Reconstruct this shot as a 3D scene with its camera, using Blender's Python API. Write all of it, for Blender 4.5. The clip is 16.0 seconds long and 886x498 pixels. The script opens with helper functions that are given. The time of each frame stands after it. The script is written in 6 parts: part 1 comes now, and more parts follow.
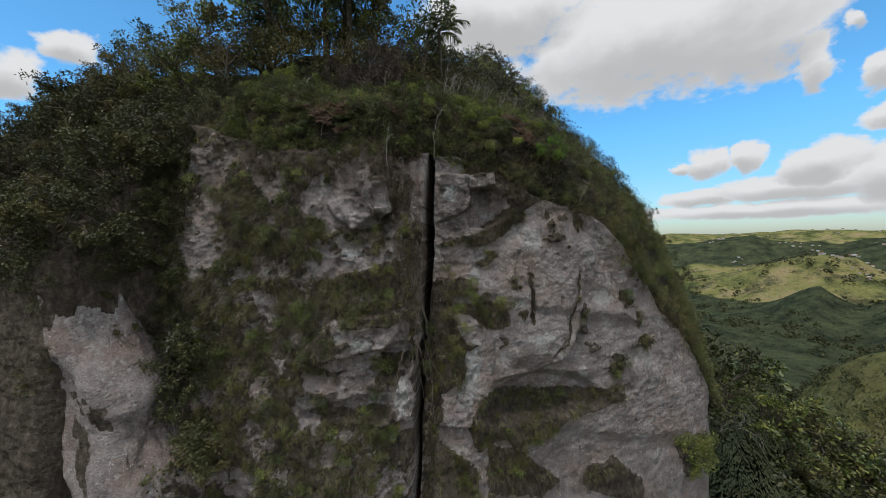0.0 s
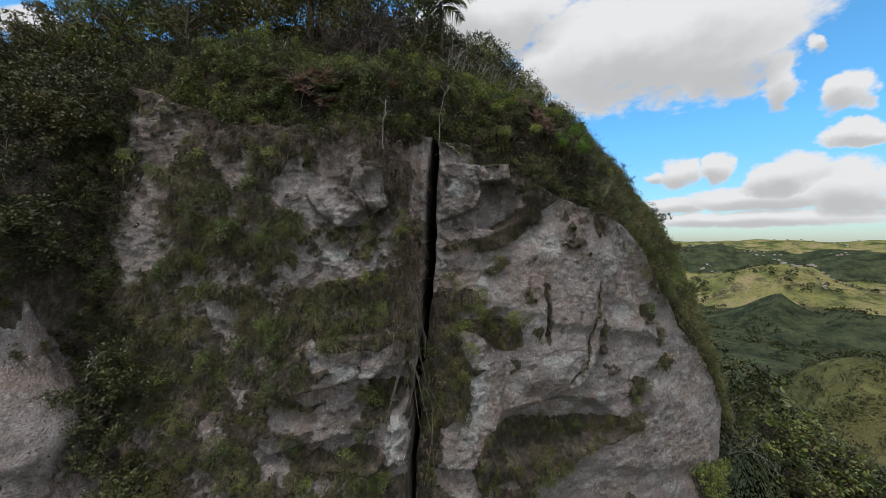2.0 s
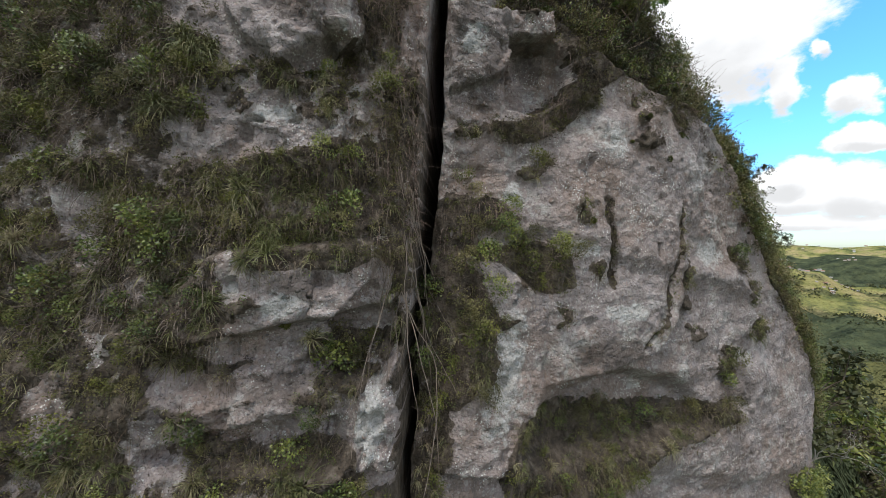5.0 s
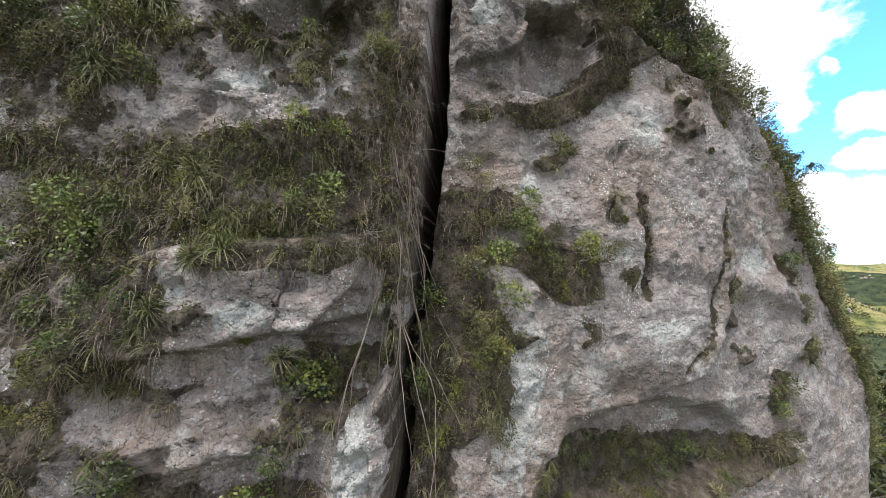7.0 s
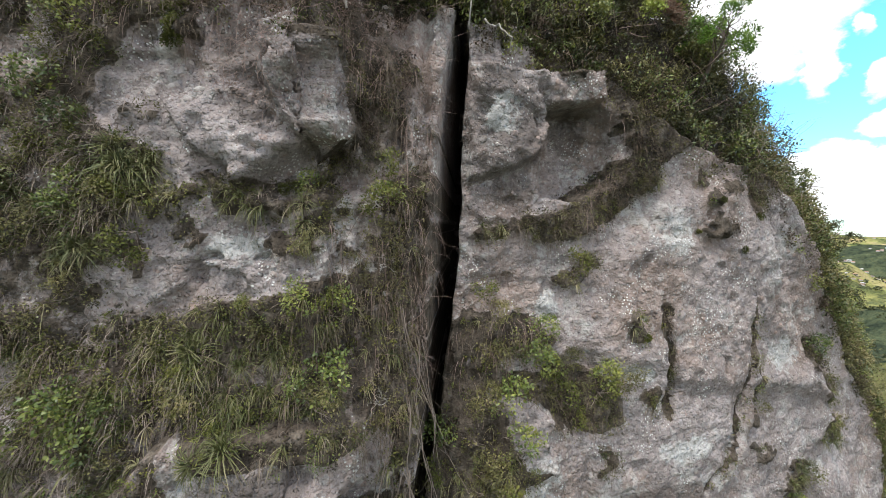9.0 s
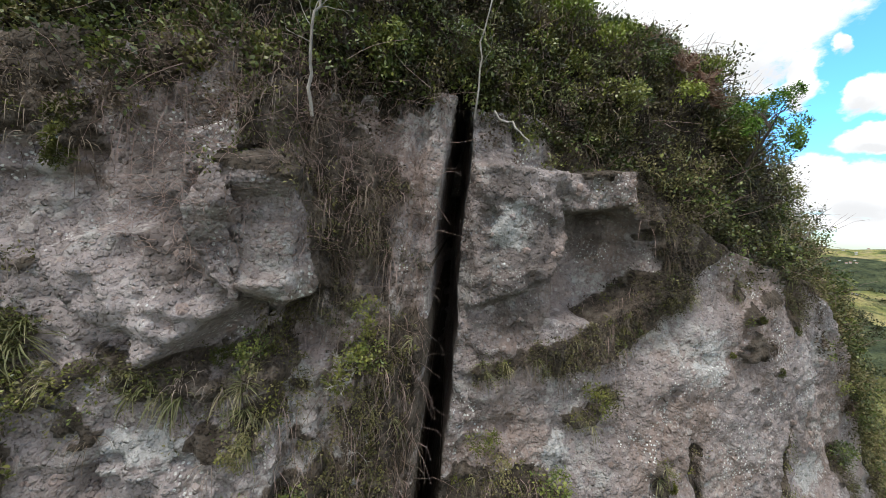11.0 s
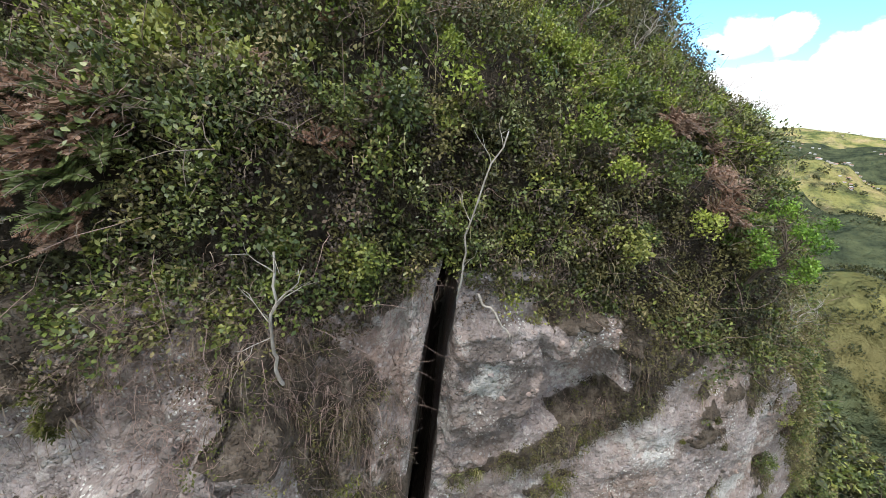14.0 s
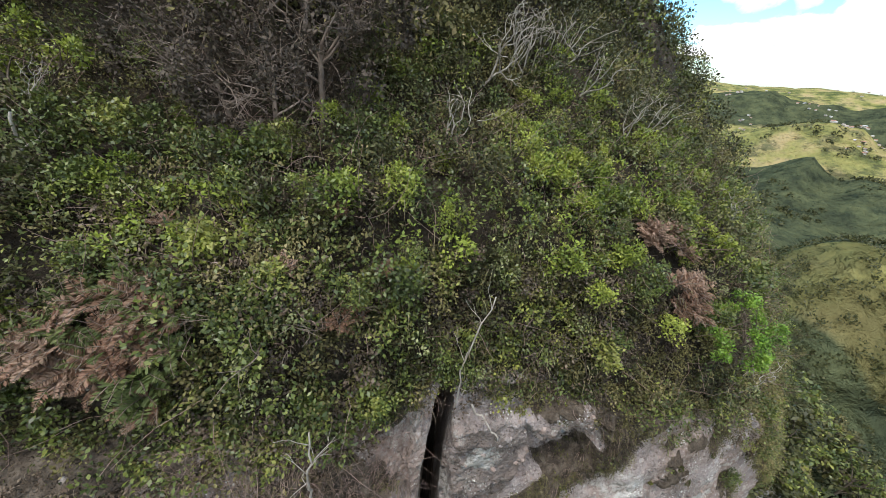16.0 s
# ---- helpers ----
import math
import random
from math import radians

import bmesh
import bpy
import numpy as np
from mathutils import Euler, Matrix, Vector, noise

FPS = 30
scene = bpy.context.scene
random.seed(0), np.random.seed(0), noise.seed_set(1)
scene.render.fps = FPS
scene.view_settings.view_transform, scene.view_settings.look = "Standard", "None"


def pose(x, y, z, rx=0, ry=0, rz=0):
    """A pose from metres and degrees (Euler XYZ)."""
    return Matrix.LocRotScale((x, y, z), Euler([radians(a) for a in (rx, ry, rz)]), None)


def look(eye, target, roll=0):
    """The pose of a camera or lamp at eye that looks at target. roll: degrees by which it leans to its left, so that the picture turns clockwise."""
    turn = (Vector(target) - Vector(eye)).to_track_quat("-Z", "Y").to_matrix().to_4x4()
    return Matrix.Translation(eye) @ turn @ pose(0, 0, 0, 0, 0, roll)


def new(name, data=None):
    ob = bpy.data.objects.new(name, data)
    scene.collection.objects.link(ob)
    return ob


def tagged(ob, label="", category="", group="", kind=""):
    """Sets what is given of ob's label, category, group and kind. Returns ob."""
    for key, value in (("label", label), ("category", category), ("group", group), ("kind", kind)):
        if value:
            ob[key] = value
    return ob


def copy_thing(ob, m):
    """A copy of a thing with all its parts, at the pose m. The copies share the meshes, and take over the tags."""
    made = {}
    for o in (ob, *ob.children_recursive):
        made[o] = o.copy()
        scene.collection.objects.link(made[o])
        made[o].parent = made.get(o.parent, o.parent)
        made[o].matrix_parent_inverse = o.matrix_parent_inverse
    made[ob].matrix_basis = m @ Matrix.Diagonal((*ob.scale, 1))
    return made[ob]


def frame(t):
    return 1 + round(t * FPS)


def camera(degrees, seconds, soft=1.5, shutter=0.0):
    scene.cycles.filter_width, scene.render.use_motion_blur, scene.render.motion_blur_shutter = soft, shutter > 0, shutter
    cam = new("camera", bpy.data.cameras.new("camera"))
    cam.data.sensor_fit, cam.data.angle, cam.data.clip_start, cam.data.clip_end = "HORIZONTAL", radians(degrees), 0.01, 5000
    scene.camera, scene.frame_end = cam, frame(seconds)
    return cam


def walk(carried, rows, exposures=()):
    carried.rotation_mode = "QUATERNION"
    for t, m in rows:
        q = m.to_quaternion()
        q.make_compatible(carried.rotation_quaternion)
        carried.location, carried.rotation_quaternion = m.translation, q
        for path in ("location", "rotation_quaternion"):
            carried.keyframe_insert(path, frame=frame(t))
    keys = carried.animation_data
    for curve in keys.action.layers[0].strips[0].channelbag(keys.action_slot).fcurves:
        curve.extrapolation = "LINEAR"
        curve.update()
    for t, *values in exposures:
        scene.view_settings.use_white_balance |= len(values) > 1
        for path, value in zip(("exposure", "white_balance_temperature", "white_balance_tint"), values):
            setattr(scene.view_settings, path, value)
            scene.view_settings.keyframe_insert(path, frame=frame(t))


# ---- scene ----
cam = camera(102.6, 16.0, soft=0.5)
PATH = [
    (0, (1.608, 3.728, 59.737), (1.373, 5.713, 59.675), -1.1),
    (0.5, (1.501, 4.002, 59.723), (1.285, 5.989, 59.662), 5.0),
    (1, (1.007, 4.303, 59.828), (0.791, 6.291, 59.763), 1.8),
    (1.5, (0.864, 4.827, 59.837), (0.698, 6.819, 59.769), -0.2),
    (2, (0.681, 5.753, 59.799), (0.557, 7.748, 59.737), 0.5),
    (2.5, (0.422, 6.849, 59.86), (0.303, 8.845, 59.802), 0.6),
    (3, (0.354, 7.502, 59.836), (0.234, 9.497, 59.774), 0.6),
    (3.5, (0.381, 7.727, 59.149), (0.254, 9.722, 59.089), 2.8),
    (4, (0.353, 8.191, 58.486), (0.226, 10.186, 58.435), 1.2),
    (4.5, (0.352, 8.783, 57.864), (0.22, 10.778, 57.817), 1.1),
    (4.7, (0.324, 9.043, 57.638), (0.189, 11.038, 57.592), 0.8),
    (6.8, (0.366, 10.353, 57.027), (0.198, 12.345, 57.075), 1.3),
    (7, (0.309, 10.432, 57.208), (0.132, 12.424, 57.243), 1.3),
    (7.5, (0.17, 10.515, 57.747), (-0.031, 12.505, 57.744), 1.4),
    (8, (0.131, 10.565, 58.306), (-0.084, 12.553, 58.259), 1.4),
    (8.5, (0.178, 10.632, 58.917), (-0.039, 12.618, 58.821), 1.3),
    (8.7, (0.175, 10.703, 59.221), (-0.041, 12.687, 59.093), 1.3),
    (10.8, (-0.074, 11.831, 61.011), (-0.218, 13.821, 60.881), 2.9),
    (11, (-0.09, 11.969, 61.246), (-0.229, 13.96, 61.109), 3.4),
    (11.5, (-0.104, 12.196, 61.68), (-0.248, 14.185, 61.526), 3.5),
    (12, (-0.087, 12.463, 62.3), (-0.244, 14.45, 62.133), 4.8),
    (12.5, (-0.042, 12.609, 62.928), (-0.232, 14.592, 62.744), 5.5),
    (13, (-0.036, 12.663, 63.643), (-0.241, 14.635, 63.381), 5.7),
    (13.5, (-0.027, 12.719, 64.034), (-0.207, 14.645, 63.525), 5.8),
    (14, (-0.09, 12.775, 64.445), (-0.209, 14.608, 63.655), 5.3),
    (14.5, (-0.139, 12.826, 64.833), (-0.243, 14.591, 63.9), 4.4),
    (15, (-0.159, 12.87, 65.374), (-0.267, 14.626, 64.423), 4.8),
    (15.5, (-0.154, 12.927, 65.903), (-0.268, 14.668, 64.925), 5.2),
    (16, (-0.226, 13.021, 66.395), (-0.339, 14.776, 65.442), 5.0),
]
walk(cam, [(t, look(eye, target, roll)) for t, eye, target, roll in PATH], exposures=[(0.0, -0.76), (3.0, -0.54), (5.0, -0.05), (7.0, 0.48), (8.0, 0.54), (9.0, 0.5), (11.0, 0.08), (12.5, 0.06), (13.0, 0.1), (14.0, 0.42), (14.5, 0.5), (15.0, 0.46), (16.0, 0.28)])

# ---- sky, sun ----
SUN_ELEVATION, SUN_TURN = 68.0, 205.0  # degrees; turn clockwise from +y


def build_world():
    world = bpy.data.worlds.new("sky")
    scene.world = world
    world.use_nodes = True
    nt = world.node_tree
    nt.nodes.clear()
    n, l = nt.nodes.new, nt.links.new

    def m(op, a, b=None, c=None):
        q = n("ShaderNodeMath")
        q.operation = op
        for i, v in enumerate((a, b, c)):
            if v is None:
                continue
            if isinstance(v, (int, float)):
                q.inputs[i].default_value = v
            else:
                l(v, q.inputs[i])
        return q.outputs[0]

    out, bg = n("ShaderNodeOutputWorld"), n("ShaderNodeBackground")
    sky = n("ShaderNodeTexSky")
    sky.sky_type = "NISHITA"
    sky.sun_disc = False
    sky.sun_elevation, sky.sun_rotation = radians(SUN_ELEVATION), radians(SUN_TURN)
    sky.altitude, sky.air_density, sky.dust_density, sky.ozone_density = 300, 1.0, 0.6, 1.6
    tc, sep = n("ShaderNodeTexCoord"), n("ShaderNodeSeparateXYZ")
    l(tc.outputs["Generated"], sep.inputs[0])
    x, y, z = sep.outputs
    swirl = n("ShaderNodeTexNoise")
    swirl.inputs["Scale"].default_value, swirl.inputs["Detail"].default_value, swirl.inputs["Roughness"].default_value = 9.0, 5.0, 0.55
    l(tc.outputs["Generated"], swirl.inputs["Vector"])
    parts = n("ShaderNodeSeparateColor")
    l(swirl.outputs["Color"], parts.inputs[0])
    az = m("ADD", m("MULTIPLY", m("ARCTAN2", x, y), 57.2958), m("MULTIPLY", m("SUBTRACT", parts.outputs[0], 0.5), 9.0))
    height = m("MULTIPLY", m("ARCSINE", z), 57.2958)
    el = m("ADD", height, m("MULTIPLY", m("SUBTRACT", parts.outputs[1], 0.5), m("MINIMUM", 5.0, m("MULTIPLY", height, 0.45))))
    # ragged edges of the clouds
    na = n("ShaderNodeTexNoise")
    na.inputs["Scale"].default_value, na.inputs["Detail"].default_value, na.inputs["Roughness"].default_value = 5.0, 9.0, 0.6
    mp = n("ShaderNodeMapping")
    mp.inputs["Scale"].default_value = (1, 1, 1.9)
    l(tc.outputs["Generated"], mp.inputs["Vector"])
    l(mp.outputs[0], na.inputs["Vector"])
    nc = n("ShaderNodeTexNoise")
    nc.inputs["Scale"].default_value, nc.inputs["Detail"].default_value, nc.inputs["Roughness"].default_value = 17.0, 6.0, 0.6
    l(mp.outputs[0], nc.inputs["Vector"])
    rag = m("ADD", m("MULTIPLY", m("SUBTRACT", na.outputs["Fac"], 0.5), 2.2), m("MULTIPLY", m("SUBTRACT", nc.outputs["Fac"], 0.5), 1.6))
    # single clouds: azimuth, elevation, half width, half height (degrees)
    mask, under = None, None
    for a, e, ra, re in ((23.5, 26, 20, 8.0), (4, 32, 14, 6), (34, 23, 8, 6), (38.8, 18.6, 2.2, 4.2), (41.8, 20.8, 1.2, 1.4), (29.7, 9.2, 3.2, 2.3), (26.5, 8.6, 1.4, 1.0), (34.3, 9.3, 1.9, 2.0), (40.5, 7.6, 2.9, 2.6),
                         (39, 5.3, 8.4, 1.9), (45.5, 5.8, 3.6, 3.2), (36, 2.7, 14, 1.2), (29.8, 4.6, 5.5, 1.2), (44.6, 15.6, 2.3, 2.1), (45, 11.4, 2.6, 1.4), (-52.5, 20.8, 3.2, 2.1), (-57, 17, 3, 3)):
        v = m("DIVIDE", m("SUBTRACT", el, e), re)
        one = m("SUBTRACT", 1.0, m("ADD", m("POWER", m("DIVIDE", m("SUBTRACT", az, a), ra), 2.0), m("POWER", v, 2.0)))
        low = m("MULTIPLY", m("MAXIMUM", 0.0, m("ADD", one, 0.35)), m("MAXIMUM", 0.0, m("SUBTRACT", 0.15, v)))
        mask = one if mask is None else m("MAXIMUM", mask, one)
        under = low if under is None else m("MAXIMUM", under, low)
    # scattered cumulus over the rest of the sky
    nb = n("ShaderNodeTexNoise")
    nb.inputs["Scale"].default_value, nb.inputs["Detail"].default_value, nb.inputs["Roughness"].default_value = 2.6, 7.0, 0.55
    l(tc.outputs["Generated"], nb.inputs["Vector"])
    rest = m("MULTIPLY", m("SUBTRACT", nb.outputs["Fac"], 0.43), 9.0)
    away = m("MULTIPLY", m("SUBTRACT", m("ABSOLUTE", m("ADD", az, 2.0)), 62.0), 0.08)  # the drawn clouds hold the middle
    high = m("MULTIPLY", m("SUBTRACT", el, 34.0), 0.1)
    rest = m("SUBTRACT", m("MINIMUM", rest, 1.0), m("MULTIPLY", m("SUBTRACT", 1.0, m("MINIMUM", 1.0, m("MAXIMUM", 0.0, m("MAXIMUM", away, high)))), 3.0))
    both = m("MAXIMUM", m("ADD", mask, rag), m("ADD", rest, m("MULTIPLY", rag, 0.4)))
    cover = n("ShaderNodeMapRange")
    cover.interpolation_type = "SMOOTHSTEP"
    cover.inputs["From Min"].default_value, cover.inputs["From Max"].default_value = -0.2, 0.45
    l(both, cover.inputs["Value"])
    # grey undersides
    thick = n("ShaderNodeMapRange")
    thick.interpolation_type = "SMOOTHSTEP"
    thick.inputs["From Min"].default_value, thick.inputs["From Max"].default_value = 0.0, 0.75
    thick.inputs["To Min"].default_value, thick.inputs["To Max"].default_value = 1.0, 0.66
    l(m("ADD", under, m("MULTIPLY", rag, 0.16)), thick.inputs["Value"])
    white = n("ShaderNodeCombineColor")
    for i, k in enumerate((0.985, 1.0, 1.02)):
        l(m("MULTIPLY", m("MULTIPLY", thick.outputs[0], CLOUD), k), white.inputs[i])
    blue = n("ShaderNodeVectorMath")
    blue.operation = "MULTIPLY"
    l(sky.outputs[0], blue.inputs[0])
    tint = n("ShaderNodeCombineXYZ")
    lift = m("MINIMUM", 1.0, m("MAXIMUM", 0.0, m("DIVIDE", height, 14.0)))
    for i, (a, b) in enumerate(((0.95, 0.9), (1.1, 1.85), (1.22, 2.2))):
        l(m("MULTIPLY", m("ADD", a, m("MULTIPLY", lift, b - a)), SKY), tint.inputs[i])
    l(tint.outputs[0], blue.inputs[1])
    mix = n("ShaderNodeMix")
    mix.data_type = "RGBA"
    l(cover.outputs[0], mix.inputs["Factor"])
    l(blue.outputs[0], mix.inputs[6])
    l(white.outputs[0], mix.inputs[7])
    l(mix.outputs[2], bg.inputs["Color"])
    bg.inputs["Strength"].default_value = 1.0
    l(bg.outputs[0], out.inputs[0])


SKY, CLOUD = 0.17, 1.3
build_world()
sun = new("sun", bpy.data.lights.new("sun", "SUN"))
sun.data.energy, sun.data.angle, sun.data.color = 2.7, radians(16), (1.0, 0.96, 0.9)
_e, _a = radians(SUN_ELEVATION), radians(SUN_TURN)
sun.matrix_world = look((200 * math.sin(_a) * math.cos(_e), 200 * math.cos(_a) * math.cos(_e), 60 + 200 * math.sin(_e)), (0, 0, 60))


# ---- materials ----
class Nodes:
    """A small helper for node materials."""

    def __init__(self, name):
        self.mat = bpy.data.materials.new(name)
        self.mat.use_nodes = True
        self.nt = self.mat.node_tree
        self.bsdf = self.nt.nodes["Principled BSDF"]
        self.out = self.nt.nodes["Material Output"]
        self.pos = self.nt.nodes.new("ShaderNodeNewGeometry").outputs["Position"]

    def put(self, v, socket):
        if hasattr(v, "is_linked"):
            self.nt.links.new(v, socket)
        else:
            socket.default_value = v

    def noise(self, scale, detail=5, rough=0.55, stretch=(1, 1, 1), shift=(0, 0, 0), distort=0.0):
        mp, q = self.nt.nodes.new("ShaderNodeMapping"), self.nt.nodes.new("ShaderNodeTexNoise")
        mp.inputs["Scale"].default_value, mp.inputs["Location"].default_value = stretch, shift
        self.nt.links.new(self.pos, mp.inputs["Vector"])
        self.nt.links.new(mp.outputs[0], q.inputs["Vector"])
        q.inputs["Scale"].default_value, q.inputs["Detail"].default_value, q.inputs["Roughness"].default_value = scale, detail, rough
        q.inputs["Distortion"].default_value = distort
        return q.outputs["Fac"]

    def cells(self, scale, feature="F1"):
        q = self.nt.nodes.new("ShaderNodeTexVoronoi")
        q.feature = feature
        self.nt.links.new(self.pos, q.inputs["Vector"])
        q.inputs["Scale"].default_value = scale
        return q

    def step(self, v, a, b, lo=0.0, hi=1.0):
        q = self.nt.nodes.new("ShaderNodeMapRange")
        q.interpolation_type = "SMOOTHSTEP"
        self.put(v, q.inputs["Value"])
        for k, w in (("From Min", a), ("From Max", b), ("To Min", lo), ("To Max", hi)):
            q.inputs[k].default_value = w
        return q.outputs[0]

    def math(self, op, a, b=0.0):
        q = self.nt.nodes.new("ShaderNodeMath")
        q.operation = op
        self.put(a, q.inputs[0])
        self.put(b, q.inputs[1])
        return q.outputs[0]

    def mix(self, f, a, b):
        q = self.nt.nodes.new("ShaderNodeMix")
        q.data_type = "RGBA"
        self.put(f, q.inputs["Factor"])
        for v, i in ((a, 6), (b, 7)):
            self.put((*v, 1.0) if isinstance(v, tuple) else v, q.inputs[i])
        return q.outputs[2]

    def ramp(self, v, *stops):
        q = self.nt.nodes.new("ShaderNodeValToRGB")
        el = q.color_ramp.elements
        while len(el) < len(stops):
            el.new(0.5)
        for e, (p, c) in zip(el, stops):
            e.position, e.color = p, (*c, 1.0)
        self.put(v, q.inputs[0])
        return q.outputs[0]

    def bump(self, height, strength, distance, after=None):
        q = self.nt.nodes.new("ShaderNodeBump")
        self.put(height, q.inputs["Height"])
        q.inputs["Strength"].default_value, q.inputs["Distance"].default_value = strength, distance
        if after is not None:
            self.nt.links.new(after, q.inputs["Normal"])
        return q.outputs[0]

    def attribute(self, name):
        q = self.nt.nodes.new("ShaderNodeAttribute")
        q.attribute_name = name
        return q.outputs["Fac"]

    def island(self):
        return self.nt.nodes.new("ShaderNodeNewGeometry").outputs["Random Per Island"]

    def each(self):
        return self.nt.nodes.new("ShaderNodeObjectInfo").outputs["Random"]

    def done(self, colour, rough, normal=None, spec=0.3):
        self.put((*colour, 1.0) if isinstance(colour, tuple) else colour, self.bsdf.inputs["Base Color"])
        self.put(rough, self.bsdf.inputs["Roughness"])
        self.bsdf.inputs["Specular IOR Level"].default_value = spec
        if normal is not None:
            self.nt.links.new(normal, self.bsdf.inputs["Normal"])
        return self.mat


def rock_colour(k):
    """Weathered volcanic conglomerate: pale clasts in a grey matrix, with lichen, pinkish and dark wet stains."""
    grey = k.ramp(k.noise(1.3, 7, 0.66), (0.28, (0.16, 0.13, 0.12)), (0.44, (0.232, 0.196, 0.185)), (0.58, (0.295, 0.254, 0.243)), (0.75, (0.365, 0.324, 0.314)))
    fine = k.noise(18, 8, 0.78)
    c = k.mix(k.step(fine, 0.54, 0.64, 0.0, 0.45), grey, (0.40, 0.36, 0.338))
    c = k.mix(k.step(fine, 0.36, 0.45, 0.7, 0.0), c, (0.10, 0.08, 0.066))
    pink = k.step(k.noise(0.55, 5, 0.6, shift=(7, 3, 1)), 0.45, 0.62, 0.0, 0.7)
    c = k.mix(pink, c, k.ramp(k.noise(3, 5, 0.6), (0.35, (0.18, 0.13, 0.105)), (0.65, (0.305, 0.232, 0.195))))
    for size, much in ((7.0, 0.5), (16.0, 0.5), (31.0, 0.45)):
        cell = k.cells(size)
        tone = k.nt.nodes.new("ShaderNodeSeparateColor")
        k.nt.links.new(cell.outputs["Color"], tone.inputs[0])
        clast = k.math("MULTIPLY", k.step(cell.outputs["Distance"], 0.42, 0.34), k.step(tone.outputs[0], 0.45, 0.6, 0.0, much))
        c = k.mix(clast, c, k.ramp(tone.outputs[1], (0.1, (0.16, 0.135, 0.123)), (0.4, (0.33, 0.295, 0.275)), (0.75, (0.46, 0.43, 0.405)), (1.0, (0.28, 0.19, 0.15))))
    pale = k.math("MULTIPLY", k.step(k.noise(0.9, 6, 0.62, shift=(21, 0, 5)), 0.55, 0.62), k.step(k.noise(7, 6, 0.75, shift=(2, 9, 4)), 0.40, 0.60))
    c = k.mix(k.math("MULTIPLY", pale, 0.6), c, (0.45, 0.44, 0.41))
    blot = k.cells(21).outputs["Distance"]
    lichen = k.math("MULTIPLY", k.step(blot, 0.33, 0.22), k.step(k.noise(1.5, 5, 0.6, shift=(5, 5, 5)), 0.53, 0.62))
    c = k.mix(k.math("MULTIPLY", lichen, 0.85), c, (0.68, 0.68, 0.64))
    streak = k.math("MULTIPLY", k.step(k.noise(2.8, 5, 0.65, (1, 1, 0.14), distort=0.4), 0.53, 0.66), k.step(k.noise(0.7, 4, 0.5, shift=(1, 8, 2)), 0.46, 0.6))
    c = k.mix(k.math("MULTIPLY", streak, 0.45), c, (0.085, 0.077, 0.07))
    dirt = k.step(k.noise(4.5, 7, 0.75, shift=(3, 1, 9)), 0.58, 0.66)
    return k.mix(k.math("MULTIPLY", dirt, 0.35), c, (0.12, 0.10, 0.083)), fine


def make_rock():
    k = Nodes("rock")
    c, fine = rock_colour(k)
    pale, dark = k.attribute("lichen"), k.attribute("dark_patch")
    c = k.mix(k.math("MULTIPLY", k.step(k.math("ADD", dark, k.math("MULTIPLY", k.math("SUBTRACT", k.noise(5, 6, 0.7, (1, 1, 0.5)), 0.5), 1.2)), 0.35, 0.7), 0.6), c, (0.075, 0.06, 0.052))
    c = k.mix(k.math("MULTIPLY", k.step(k.math("ADD", pale, k.math("MULTIPLY", k.math("SUBTRACT", k.noise(4.5, 8, 0.75, shift=(4, 4, 1)), 0.5), 2.6)), 0.5, 0.85), 0.5), c, k.ramp(fine, (0.4, (0.40, 0.41, 0.39)), (0.6, (0.62, 0.63, 0.60))))
    soil = k.attribute("soil")
    edge = k.step(k.math("ADD", soil, k.math("MULTIPLY", k.math("SUBTRACT", k.noise(9, 7, 0.75), 0.5), 1.0)), 0.35, 0.62)
    earth = k.ramp(k.noise(6, 6, 0.7, (1, 1, 0.5)), (0.3, (0.038, 0.030, 0.023)), (0.5, (0.08, 0.064, 0.05)), (0.66, (0.15, 0.125, 0.10)), (0.8, (0.08, 0.082, 0.036)))
    c = k.mix(edge, c, earth)
    b = k.bump(k.noise(6.0, 6, 0.65), 1.0, 0.034)
    b = k.bump(k.step(k.cells(9).outputs["Distance"], 0.55, 0.15), 1.0, 0.014, b)
    b = k.bump(k.step(k.cells(17).outputs["Distance"], 0.5, 0.25), 1.0, 0.013, b)
    b = k.bump(k.step(k.cells(31).outputs["Distance"], 0.5, 0.25), 1.0, 0.007, b)
    b = k.bump(fine, 0.8, 0.011, b)
    return k.done(c, 0.95, b, 0.15)


def make_stone():
    k = Nodes("stone")
    c, fine = rock_colour(k)
    c = k.mix(k.step(k.each(), 0.0, 1.0, 0.0, 0.4), c, k.ramp(k.each(), (0.1, (0.36, 0.33, 0.31)), (0.5, (0.27, 0.25, 0.24)), (0.85, (0.28, 0.19, 0.15))))
    return k.done(c, 0.92, k.bump(fine, 0.5, 0.02), 0.15)


